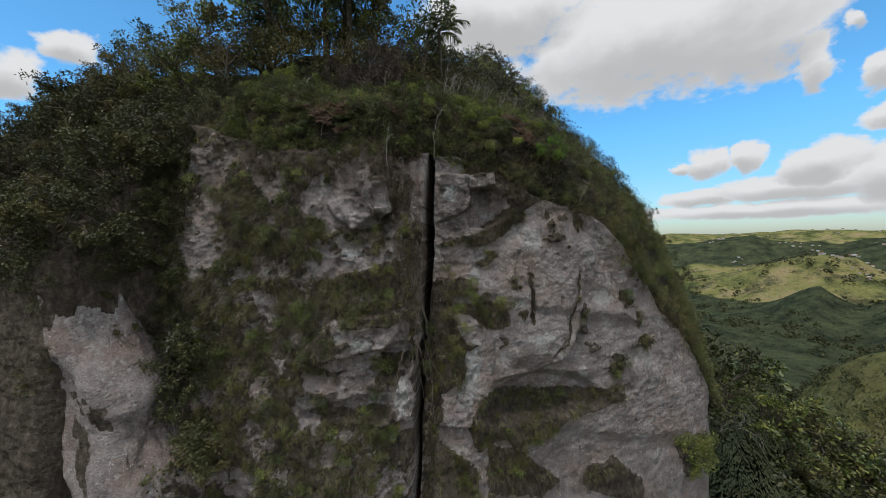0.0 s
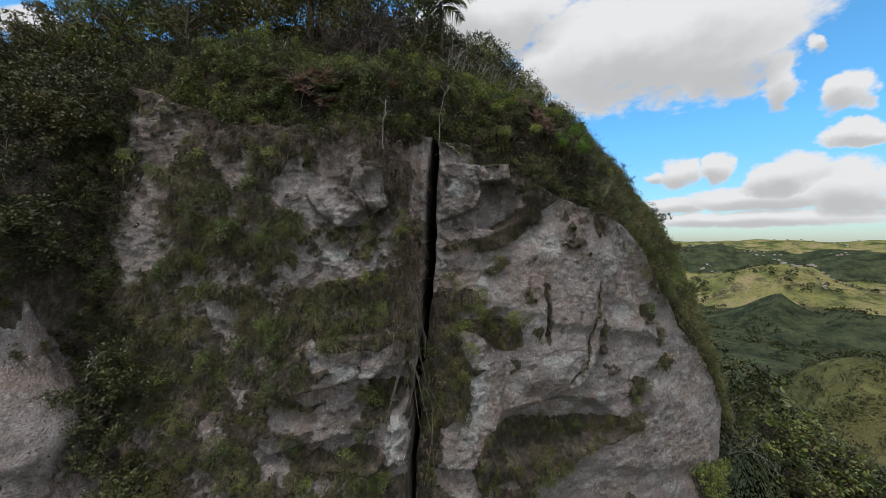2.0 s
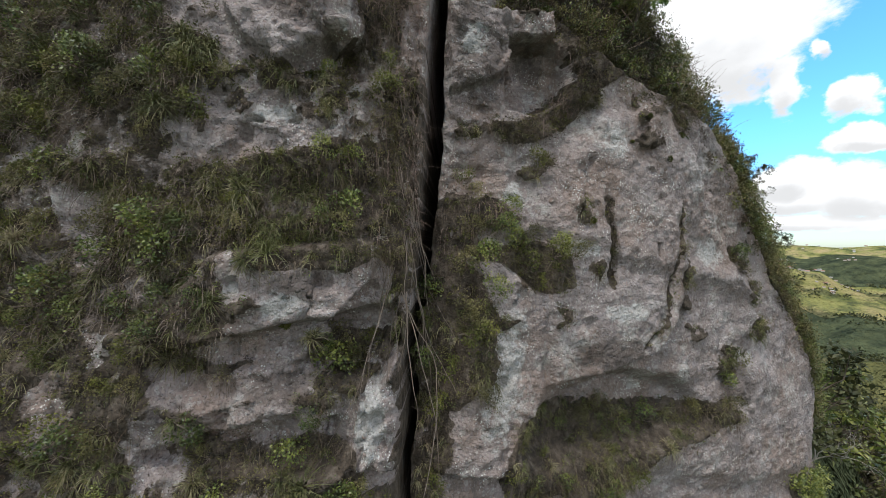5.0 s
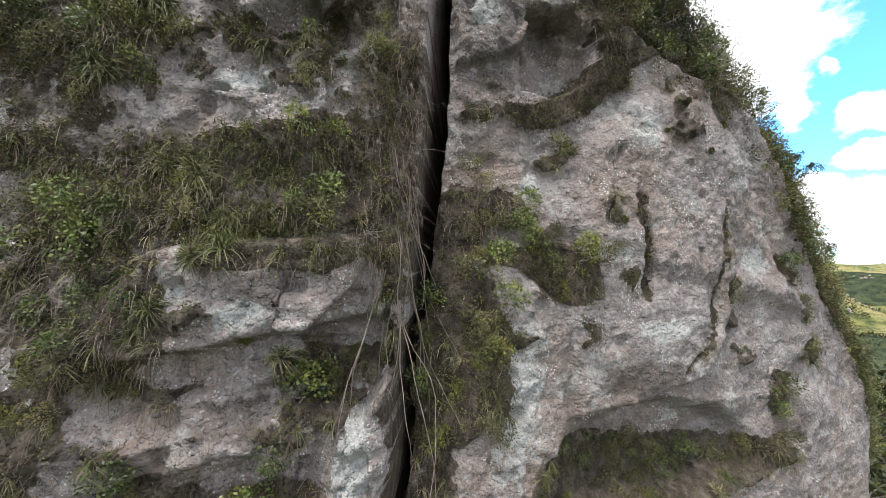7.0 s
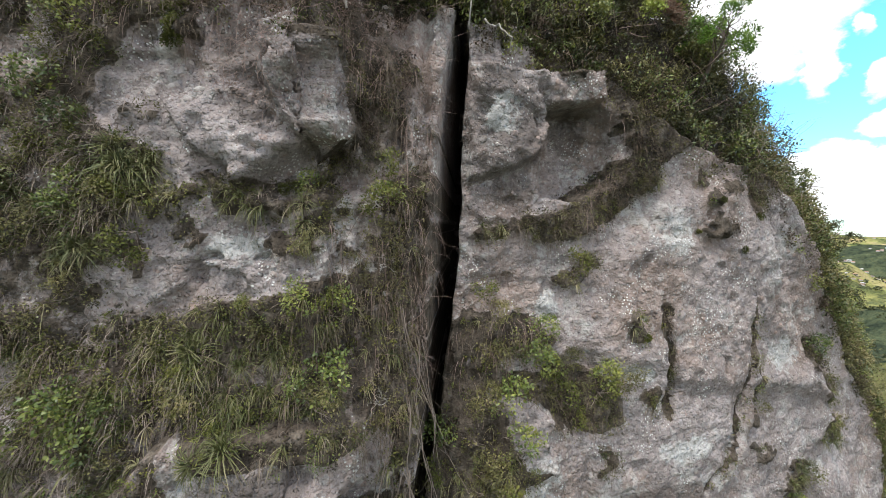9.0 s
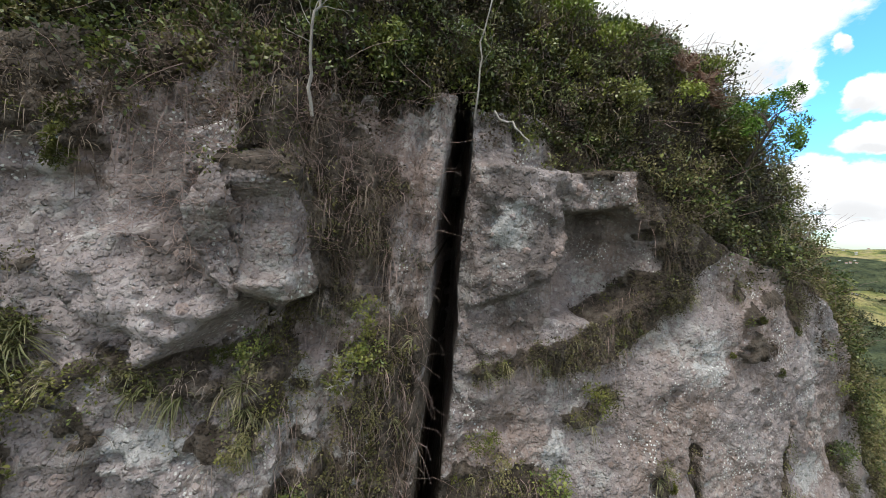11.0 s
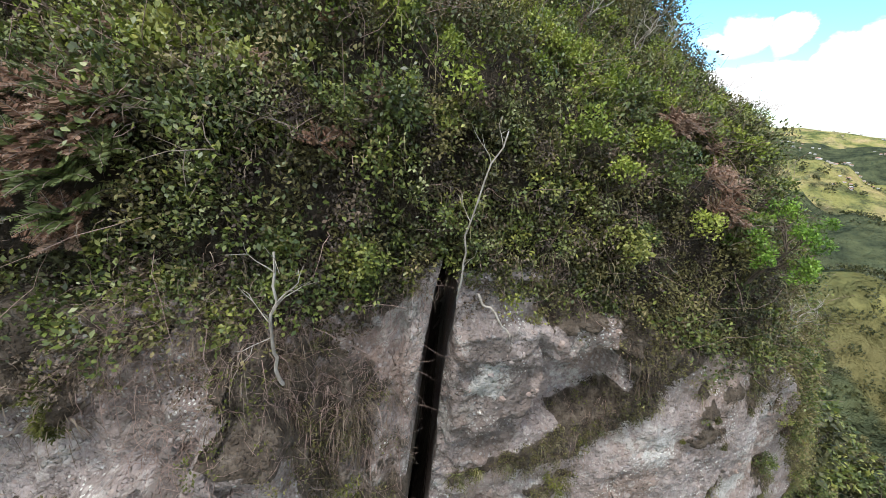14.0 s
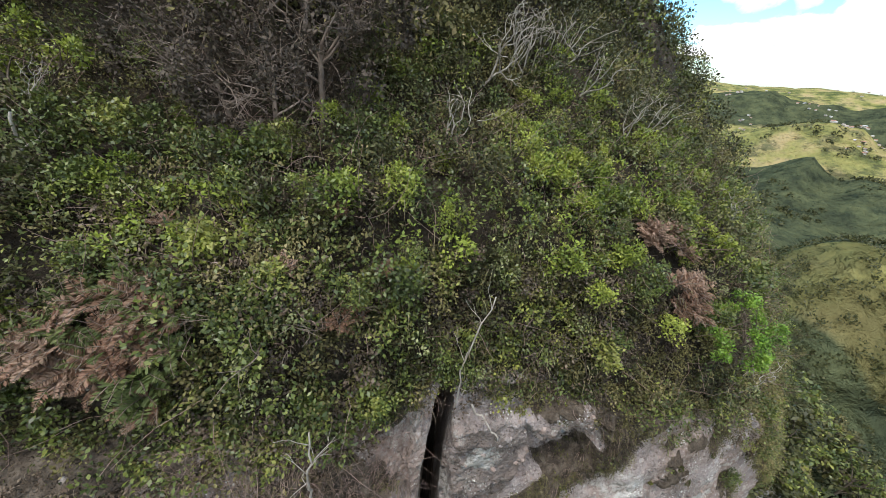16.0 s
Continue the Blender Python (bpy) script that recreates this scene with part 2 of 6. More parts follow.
def make_leaf(name, *stops, rough=0.5, thin=0.16, spec=0.3, drift=0.42):
    k = Nodes(name)
    v = k.math("ADD", k.math("ADD", k.math("MULTIPLY", k.island(), 0.84 - drift), 0.06), k.math("MULTIPLY", k.step(k.noise(1.4, 3, 0.6), 0.33, 0.67), drift))
    v = k.math("ADD", v, k.math("MULTIPLY", k.math("SUBTRACT", k.each(), 0.35), 0.38))
    c = k.ramp(v, *stops)
    c = k.mix(k.step(k.noise(40, 2, 0.5), 0.45, 0.7, 0.0, 0.35), c, k.ramp(k.island(), (0.0, (0.03, 0.045, 0.015)), (1.0, (0.16, 0.14, 0.05))))
    c = k.mix(k.step(k.noise(3.0, 3, 0.6, shift=(5, 1, 8)), 0.40, 0.56, 0.3, 0.0), c, (0.02, 0.023, 0.010))
    k.done(c, rough, None, spec)
    t, mx = k.nt.nodes.new("ShaderNodeBsdfTranslucent"), k.nt.nodes.new("ShaderNodeMixShader")
    k.nt.links.new(c, t.inputs["Color"])
    mx.inputs[0].default_value = thin
    k.nt.links.new(k.bsdf.outputs[0], mx.inputs[1])
    k.nt.links.new(t.outputs[0], mx.inputs[2])
    k.nt.links.new(mx.outputs[0], k.out.inputs["Surface"])
    return k.mat


def make_bark(name, lo, hi):
    k = Nodes(name)
    c = k.ramp(k.noise(11, 5, 0.65, (1, 1, 0.35)), (0.35, lo), (0.65, hi))
    return k.done(c, 0.9, k.bump(k.noise(45, 4, 0.6, (1, 1, 0.3)), 0.5, 0.01), 0.15)


ROCK, STONE = make_rock(), make_stone()
LEAF = make_leaf("leaf_green", (0.08, (0.026, 0.038, 0.013)), (0.34, (0.062, 0.09, 0.021)), (0.6, (0.14, 0.175, 0.037)), (0.85, (0.29, 0.30, 0.07)), rough=0.42, spec=0.4)
LEAF_BRIGHT = make_leaf("leaf_bright", (0.08, (0.065, 0.10, 0.016)), (0.42, (0.18, 0.24, 0.032)), (0.9, (0.36, 0.40, 0.075)), rough=0.45)
LEAF_VIVID = make_leaf("leaf_vivid", (0.08, (0.05, 0.11, 0.015)), (0.42, (0.14, 0.27, 0.03)), (0.9, (0.28, 0.42, 0.06)), rough=0.45)
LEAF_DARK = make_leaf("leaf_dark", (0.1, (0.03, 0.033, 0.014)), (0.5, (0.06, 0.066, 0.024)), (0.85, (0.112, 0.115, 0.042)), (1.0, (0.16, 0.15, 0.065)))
LEAF_OLIVE = make_leaf("leaf_olive", (0.08, (0.042, 0.036, 0.018)), (0.42, (0.098, 0.090, 0.035)), (0.7, (0.165, 0.150, 0.055)), (0.95, (0.27, 0.225, 0.11)), rough=0.6)
LEAF_DRY = make_leaf("leaf_dry", (0.1, (0.065, 0.047, 0.036)), (0.5, (0.135, 0.10, 0.078)), (0.85, (0.235, 0.19, 0.15)), rough=0.85, thin=0.15, spec=0.1)
FERN_RED = make_leaf("fern_red", (0.08, (0.085, 0.05, 0.038)), (0.45, (0.23, 0.132, 0.092)), (0.9, (0.38, 0.27, 0.21)), rough=0.8, thin=0.2, spec=0.1)
LEAF_BROWN = make_leaf("leaf_brown", (0.08, (0.028, 0.021, 0.018)), (0.5, (0.065, 0.049, 0.042)), (0.95, (0.15, 0.118, 0.10)), rough=0.7, thin=0.15)
LEAF_PALE = make_leaf("leaf_pale", (0.08, (0.075, 0.09, 0.04)), (0.45, (0.155, 0.175, 0.075)), (0.9, (0.27, 0.285, 0.14)), rough=0.6)
FERN_GREEN = make_leaf("fern_green", (0.1, (0.055, 0.08, 0.02)), (0.6, (0.115, 0.145, 0.045)), (1.0, (0.2, 0.21, 0.08)), rough=0.6)
BLADE = make_leaf("grass_blade", (0.05, (0.06, 0.07, 0.022)), (0.45, (0.125, 0.135, 0.05)), (0.7, (0.21, 0.20, 0.095)), (0.95, (0.36, 0.31, 0.19)), rough=0.55)
MOSS = make_leaf("moss", (0.1, (0.045, 0.052, 0.012)), (0.6, (0.105, 0.115, 0.024)), (1.0, (0.18, 0.17, 0.04)), rough=0.8, thin=0.1)
BARK = make_bark("bark_brown", (0.055, 0.043, 0.033), (0.14, 0.115, 0.09))
DEADWOOD = make_bark("deadwood_pale", (0.20, 0.178, 0.155), (0.44, 0.41, 0.365))
TWIG = make_bark("twig_grey", (0.11, 0.085, 0.07), (0.27, 0.22, 0.185))
TANGLE = make_bark("twig_pinkish", (0.17, 0.115, 0.098), (0.33, 0.245, 0.212))


# earth of the top, its colour darkened to paint shade between the shrubs
def make_shaded_earth():
    k = Nodes("shaded_earth")
    c = k.ramp(k.noise(7, 7, 0.7), (0.3, (0.018, 0.015, 0.011)), (0.55, (0.045, 0.037, 0.028)), (0.75, (0.085, 0.07, 0.05)))
    return k.done(c, 1.0, k.bump(k.noise(14, 6, 0.7), 1.0, 0.06), 0.1)


SHADED_EARTH = make_shaded_earth()

# ---- noise and mesh tools ----
rng = np.random.default_rng(7)


def _hash(i, j, k, seed):
    i, j, k = (np.asarray(q).astype(np.int64) for q in (i, j, k))
    h = np.asarray((i * 374761393 + j * 668265263 + k * 1103515245 + seed * 1274126177) & 0xFFFFFFFF).astype(np.uint64)
    mask, a, b = np.uint64(0xFFFFFFFF), np.uint64(1274126177), np.uint64(2246822519)
    h = ((h ^ (h >> np.uint64(13))) * a) & mask
    h = ((h ^ (h >> np.uint64(16))) * b) & mask
    return ((h ^ (h >> np.uint64(15))) & np.uint64(0xFFFFFF)).astype(float) / float(0x1000000)


def lattice(x, y, z, seed=0):
    """Smooth value noise, -1 to 1."""
    xi, yi, zi = np.floor(x), np.floor(y), np.floor(z)
    f, g, h = x - xi, y - yi, z - zi
    f, g, h = (q * q * q * (q * (q * 6 - 15) + 10) for q in (f, g, h))
    total = 0
    for a in (0, 1):
        for b in (0, 1):
            for c in (0, 1):
                w = (f if a else 1 - f) * (g if b else 1 - g) * (h if c else 1 - h)
                total = total + w * _hash(xi + a, yi + b, zi + c, seed)
    return total * 2 - 1


def fbm(x, y, z, scale, octaves=4, seed=0, gain=0.5):
    s, a, total = scale, 1.0, 0
    for o in range(octaves):
        total = total + a * lattice(x * s, y * s, z * s, seed + o)
        s, a = s * 2.03, a * gain
    return total


def pebbles(x, y, z, size, seed=0):
    """Distance to the nearest of scattered centres, in cells of the given size."""
    x, y, z = x / size, y / size, z / size
    xi, yi, zi = np.floor(x), np.floor(y), np.floor(z)
    best = np.full(np.shape(x), 9.0)
    for a in (-1, 0, 1):
        for b in (-1, 0, 1):
            for c in (-1, 0, 1):
                i, j, k = xi + a, yi + b, zi + c
                d = (i + _hash(i, j, k, seed) - x) ** 2 + (j + _hash(i, j, k, seed + 1) - y) ** 2 + (k + _hash(i, j, k, seed + 2) - z) ** 2
                best = np.minimum(best, d)
    return np.sqrt(best)


def facets(x, z, size, seed=0):
    """Flat tilted facets with sharp joints, about -1 to 1."""
    x, z = x / size, z / size
    xi, zi = np.floor(x), np.floor(z)
    best, out = np.full(np.shape(x), 9.0), np.zeros(np.shape(x))
    for a in (-1, 0, 1):
        for c in (-1, 0, 1):
            i, k = xi + a, zi + c
            u, w = x - i - _hash(i, 0 * i, k, seed), z - k - _hash(i, 0 * i, k, seed + 1)
            d = u * u + w * w
            h = (_hash(i, 0 * i, k, seed + 2) - 0.5) + u * (_hash(i, 0 * i, k, seed + 3) - 0.5) * 1.6 + w * (_hash(i, 0 * i, k, seed + 4) - 0.5) * 1.6
            out = np.where(d < best, h, out)
            best = np.minimum(best, d)
    return out


def smooth(v, a, b):
    q = np.clip((v - a) / (b - a), 0, 1)
    return q * q * (3 - 2 * q)


def mesh_of(name, verts, faces, material, soft=False):
    """A mesh from arrays: verts (n, 3), faces (m, 3 or 4)."""
    me = bpy.data.meshes.new(name)
    verts, faces = np.asarray(verts, np.float32), np.asarray(faces, np.int32)
    n, k = faces.shape
    me.vertices.add(len(verts))
    me.vertices.foreach_set("co", verts.ravel())
    me.loops.add(n * k)
    me.loops.foreach_set("vertex_index", faces.ravel())
    me.polygons.add(n)
    me.polygons.foreach_set("loop_start", np.arange(0, n * k, k, dtype=np.int32))
    me.polygons.foreach_set("loop_total", np.full(n, k, np.int32))
    if soft:
        me.polygons.foreach_set("use_smooth", np.ones(n, bool))
    me.update(calc_edges=True)
    me.materials.append(material)
    return me


class Heap:
    """Collects quads."""

    def __init__(self):
        self.v, self.f, self.n = [], [], 0

    def add(self, v, f):
        self.v.append(np.asarray(v, float).reshape(-1, 3))
        self.f.append(np.asarray(f, int) + self.n)
        self.n += len(self.v[-1])

    def mesh(self, name, material, soft=False):
        return mesh_of(name, np.concatenate(self.v), np.concatenate(self.f), material, soft)


def unit(v):
    return v / np.maximum(np.linalg.norm(v, axis=-1, keepdims=True), 1e-9)


def add_leaves(heap, base, along, length, width, r, fold=0.25, face=None):
    """Folded pointed leaves, one quad each; face: where their upper sides look."""
    base, along = np.asarray(base, float), unit(np.asarray(along, float))
    n = len(base)
    length, width = np.broadcast_to(length, n)[:, None], np.broadcast_to(width, n)[:, None]
    side = unit(np.cross(along, r.normal(size=(n, 3)) if face is None else face + r.normal(size=(n, 3)) * 0.45))
    up = np.cross(side, along)
    mid = base + along * length * 0.48 + up * width * fold
    v = np.stack([base, mid + side * width * 0.5, base + along * length, mid - side * width * 0.5], 1)
    heap.add(v, np.arange(4 * n).reshape(n, 4))


def leaf_domes(heap, P, N, R, leaves, size, r, wide=0.55, lobes=6, up=0.4, squat=0.6):
    """Rounded bushes at P, each a few lobes of leaves that look outwards and up."""
    P, N = np.asarray(P, float).reshape(-1, 3), np.asarray(N, float).reshape(-1, 3)
    R = np.broadcast_to(R, len(P))
    k = np.repeat(np.arange(len(P)), lobes)
    L = unit(r.normal(size=(len(k), 3)) + N[k] * 0.8 + np.array((0, 0, up)))
    C = P[k] + L * (R[k] * squat * r.uniform(0.6, 1.1, len(k)))[:, None]
    q = R[k] * r.uniform(0.32, 0.6, len(k))
    j = np.repeat(np.arange(len(k)), max(1, leaves // lobes))
    D = unit(r.normal(size=(len(j), 3)) + L[j] * 0.8 + np.array((0, 0, 0.3)))
    base = C[j] + D * (q[j] * r.uniform(0.5, 1.08, len(j)))[:, None]
    s = r.uniform(0.6, 1.3, len(j)) * size
    add_leaves(heap, base, D * 0.5 + r.normal(size=D.shape) * 0.7, s, s * r.uniform(0.8, 1.2, len(j)) * wide, r, 0.2, D * 0.6 + np.array((0, 0, 0.7)))


def add_blades(heap, base, along, length, width, r, droop=0.6, parts=3):
    """Narrow arching blades."""
    base, along = np.asarray(base, float), unit(np.asarray(along, float))
    n = len(base)
    length, width = np.broadcast_to(length, n)[:, None], np.broadcast_to(width, n)[:, None]
    side = unit(np.cross(along, r.normal(size=(n, 3))))
    rows = []
    for i in range(parts + 1):
        q = i / parts
        c = base + along * length * q * (1 - 0.25 * droop * q) + np.array((0, 0, -1)) * length * droop * q * q * 0.6
        w = width * (1 - q) ** 0.6 * 0.5 + 0.001
        rows += [c - side * w, c + side * w]
    v = np.stack(rows, 1)
    one = np.array([[2 * i, 2 * i + 1, 2 * i + 3, 2 * i + 2] for i in range(parts)])
    heap.add(v, (np.arange(n)[:, None, None] * (2 * parts + 2) + one[None]).reshape(-1, 4))


def add_tube(heap, points, r0, r1, sides=5):
    p = np.asarray(points, float)
    n = len(p)
    t = unit(np.gradient(p, axis=0))
    a = unit(np.cross(t, np.array((0.31, 0.77, 0.55))))
    b = np.cross(t, a)
    w = np.linspace(0, 2 * np.pi, sides, endpoint=False)
    rad = np.linspace(r0, r1, n)[:, None, None]
    v = p[:, None] + rad * (np.cos(w)[None, :, None] * a[:, None] + np.sin(w)[None, :, None] * b[:, None])
    i, j = np.meshgrid(np.arange(n - 1), np.arange(sides), indexing="ij")
    k = (j + 1) % sides
    heap.add(v, np.stack([i * sides + j, i * sides + k, (i + 1) * sides + k, (i + 1) * sides + j], -1).reshape(-1, 4))


def wander(start, way, length, steps, bend, r, sag=0.0):
    p, d = [np.asarray(start, float)], unit(np.asarray(way, float))
    for _ in range(steps):
        d = unit(d + r.normal(size=3) * bend + np.array((0, 0, -sag)))
        p.append(p[-1] + d * length / steps)
    return np.array(p)


def branches(heap, start, way, length, radius, depth, r, bend=0.22, fan=0.75, kids=3, sides=4, tips=None, cuts=(3, 2)):
    """A forking branch; returns its tips with their directions."""
    tips = [] if tips is None else tips
    p = wander(start, way, length, cuts[0] if depth else cuts[1], bend, r)
    add_tube(heap, p, radius, radius * 0.45, sides)
    d = unit(p[-1] - p[-2])
    if depth == 0:
        tips.append((p[-1], d))
        tips.append((p[len(p) // 2], unit(d + r.normal(size=3) * 0.6)))
        return tips
    for i in range(kids):
        q = p[-1] if i == 0 else p[r.integers(len(p) // 2, len(p))]
        branches(heap, q, unit(d + r.normal(size=3) * fan), length * r.uniform(0.5, 0.8), radius * 0.55, depth - 1, r, bend, fan, kids, sides, tips, cuts)
    return tips


def thing(name, parts, label, category, group="", at=None):
    """An Empty with mesh parts: (name, mesh, label)."""
    ob = tagged(new(name), label, category, group)
    for pn, me, lab in parts:
        q = new(pn, me)
        q.parent = ob
        if lab:
            tagged(q, lab, kind="stuff" if pn == "cushion" else "")
    if at is not None:
        ob.matrix_basis = at
    return ob


# ---- the cliff's shape ----
PLAN_X = (-24, -17, -13, -11, -9.6, -8.2, -5, -3, -1.75, -0.62, -0.38, -0.13, 0.5, 2, 4, 6, 8, 10, 12, 13.5, 15, 17, 21)
PLAN_Y = (20, 17, 16.0, 15.5, 14.75, 14.15, 13.95, 14.35, 14.55, 15.05, 15.3, 16.0, 16.15, 16.85, 17.6, 18.5, 19.6, 20.9, 22.3, 24, 27, 32, 40)


def crack_x(z):
    return np.interp(z, (50, 52.9, 54.6, 56.2, 57, 57.6, 58.3, 59, 62.6), (-0.72, -0.69, -0.65, -0.55, -0.49, -0.43, -0.33, -0.28, -0.25))


def rim_z(x):
    return np.interp(x, (-24, -17, -13, -10.5, -9.4, -6.2, -5.2, -3.8, -3, -2.3, -1.5, -0.4, 0.8, 2.2, 3.7, 5.6, 7, 8.4, 10.5, 12, 14, 21), (66.0, 65.6, 64.6, 63.6, 63.7, 63.2, 62.85, 62.35, 62.4, 62.65, 62.65, 62.75, 62.5, 62.1, 61.2, 60.6, 59.2, 57.6, 55.4, 53, 50, 42))


TOP_X = (-24, -14, -8, -3, 0, 2, 4, 6, 8, 10, 12, 14, 21)
TOP_RISE = (5.0, 5.4, 5.4, 5.2, 5.2, 5.0, 4.8, 4.3, 5.6, 7.0, 7.5, 7.7, 7)
TOP_STEEP = (1.2, 1.3, 1.3, 1.35, 1.3, 1.5, 2.05, 2.2, 2.2, 2.2, 2.1, 2.0, 2)
TOP_BACK = (0.5, 1.0, 1.6, 2.0, 1.8, 1.4, 0.5, 0.1, 0.0, 0.3, 1.5, 2.0, 0)


def inside(x, z, corners, soft):
    """1 inside a convex outline of the face, 0 outside, with an edge that is soft by so many metres."""
    sd = np.full(np.shape(x), 1e9)
    c = np.array(corners, float)
    area = np.sum(c[:, 0] * np.roll(c[:, 1], -1) - np.roll(c[:, 0], -1) * c[:, 1])
    if area < 0:
        c = c[::-1]
    for (ax, az), (bx, bz) in zip(c, np.roll(c, -1, 0)):
        l = math.hypot(bx - ax, bz - az)
        sd = np.minimum(sd, ((bx - ax) * (z - az) - (bz - az) * (x - ax)) / l)
    return smooth(sd, -soft * 0.5, soft * 0.5)


def near_line(x, z, pts, width):
    d = np.full(np.shape(x), 1e9)
    for (ax, az), (bx, bz) in zip(pts, pts[1:]):
        q = np.clip(((x - ax) * (bx - ax) + (z - az) * (bz - az)) / ((bx - ax) ** 2 + (bz - az) ** 2), 0, 1)
        d = np.minimum(d, np.hypot(x - ax - q * (bx - ax), z - az - q * (bz - az)))
    return 1 - smooth(d, width * 0.4, width)


def blob(x, z, cx, cz, rx, rz, turn=0.0):
    a = radians(turn)
    u, v = (x - cx) * math.cos(a) + (z - cz) * math.sin(a), -(x - cx) * math.sin(a) + (z - cz) * math.cos(a)
    return 1 - (u / rx) ** 2 - (v / rz) ** 2


def outline(x, z, corners):
    """Metres inside (above 0) or outside an outline of the face."""
    x, z = np.asarray(x, float), np.asarray(z, float)
    d, odd = np.full(np.shape(x), 1e9), np.zeros(np.shape(x), bool)
    for (ax, az), (bx, bz) in zip(corners, corners[1:] + corners[:1]):
        q = np.clip(((x - ax) * (bx - ax) + (z - az) * (bz - az)) / ((bx - ax) ** 2 + (bz - az) ** 2 + 1e-9), 0, 1)
        d = np.minimum(d, np.hypot(x - ax - q * (bx - ax), z - az - q * (bz - az)))
        odd ^= ((az > z) != (bz > z)) & (x < (bx - ax) * (z - az) / (bz - az + 1e-9) + ax)
    return np.where(odd, d, -d)


# bare rock among the plants, left of the crack
SLABS = (
    # the slab with small holes, the block and the slabs beside it
    ((-3.88, 59.26), (-3.65, 59.81), (-3.47, 59.9), (-3.26, 59.77), (-3.02, 59.97), (-2.81, 59.91), (-2.32, 59.71), (-1.85, 59.78), (-1.62, 59.32), (-1.85, 58.86), (-2.44, 58.62), (-3.34, 58.55), (-3.74, 58.6), (-3.87, 58.87)),
    ((-3.92, 61.53), (-3.74, 61.73), (-3.43, 61.94), (-2.73, 62.21), (-2.61, 62.51), (-2.35, 62.62), (-2.18, 62.26), (-2.01, 61.88), (-1.66, 61.51), (-1.45, 61.2), (-1.45, 60.61), (-1.9, 60.25), (-2.58, 59.91), (-2.97, 59.95), (-3.2, 60.18), (-3.82, 60.48), (-4.15, 60.65), (-4.21, 61.32)),
    # the nose, the wall of its cave, the pale foot beside the crack, the wall below
    ((-3.18, 57.25), (-2.83, 57.12), (-2.47, 57), (-1.99, 57.04), (-1.49, 56.93), (-1.33, 57.37), (-1.21, 57.41), (-0.94, 57.16), (-0.91, 56.6), (-1.46, 56.36), (-1.99, 56.07), (-2.4, 55.72), (-3.12, 55.58), (-3.72, 55.77), (-3.28, 56.07), (-2.99, 56.13), (-3.26, 56.51)),
    ((-1.81, 56.26), (-1.46, 56.36), (-0.86, 56.63), (-0.8, 55.9), (-1.2, 55.91), (-1.68, 56.06), (-1.87, 55.75)),
    ((-1.29, 55.24), (-1.12, 55.47), (-0.8, 55.74), (-0.72, 54.68), (-0.76, 53.6), (-1.2, 53.6), (-1.36, 54.32), (-1.36, 54.87)),
    ((-4.1, 55.66), (-3.06, 55.57), (-2.04, 55.91), (-1.89, 55.63), (-1.63, 55.17), (-2.47, 55.08), (-2.72, 55.18), (-3.18, 55.01), (-3.98, 55.04)),
    ((-4.32, 55.15), (-3.65, 54.94), (-2.29, 55.22), (-1.28, 54.78), (-1.44, 54.46), (-2.97, 54.48), (-3.98, 54.58)),
    # pinkish patches further left, and low down
    ((-5.71, 58.15), (-5.37, 58.18), (-4.9, 58.09), (-4.73, 57.9), (-4.77, 57.57), (-4.67, 57.19), (-5.16, 57.15), (-5.46, 57.36)),
    ((-4.16, 58.65), (-4.06, 58.72), (-3.9, 58.65), (-3.92, 58.48), (-4.1, 58.46)),
    ((-10.9, 63.4), (-9.38, 63.6), (-6.88, 63.1), (-6.23, 62.85), (-6, 62.28), (-6.73, 62.13), (-6.81, 61.29), (-7, 60.65), (-9.2, 61.18), (-9.9, 62.5)),
    ((-9.29, 60.97), (-7.67, 61.05), (-6.95, 60.46), (-6.74, 59.53), (-7.34, 58.53), (-8.24, 58.43), (-9.1, 59.35)),
    ((-6.01, 62.8), (-5.18, 62.6), (-4.79, 62.03), (-4.69, 61.3), (-5.34, 61.23), (-5.77, 61.71)),
    ((-6.71, 52.75), (-5.91, 53), (-5.11, 52.5), (-5.49, 51.96), (-6.48, 52.01)),
)
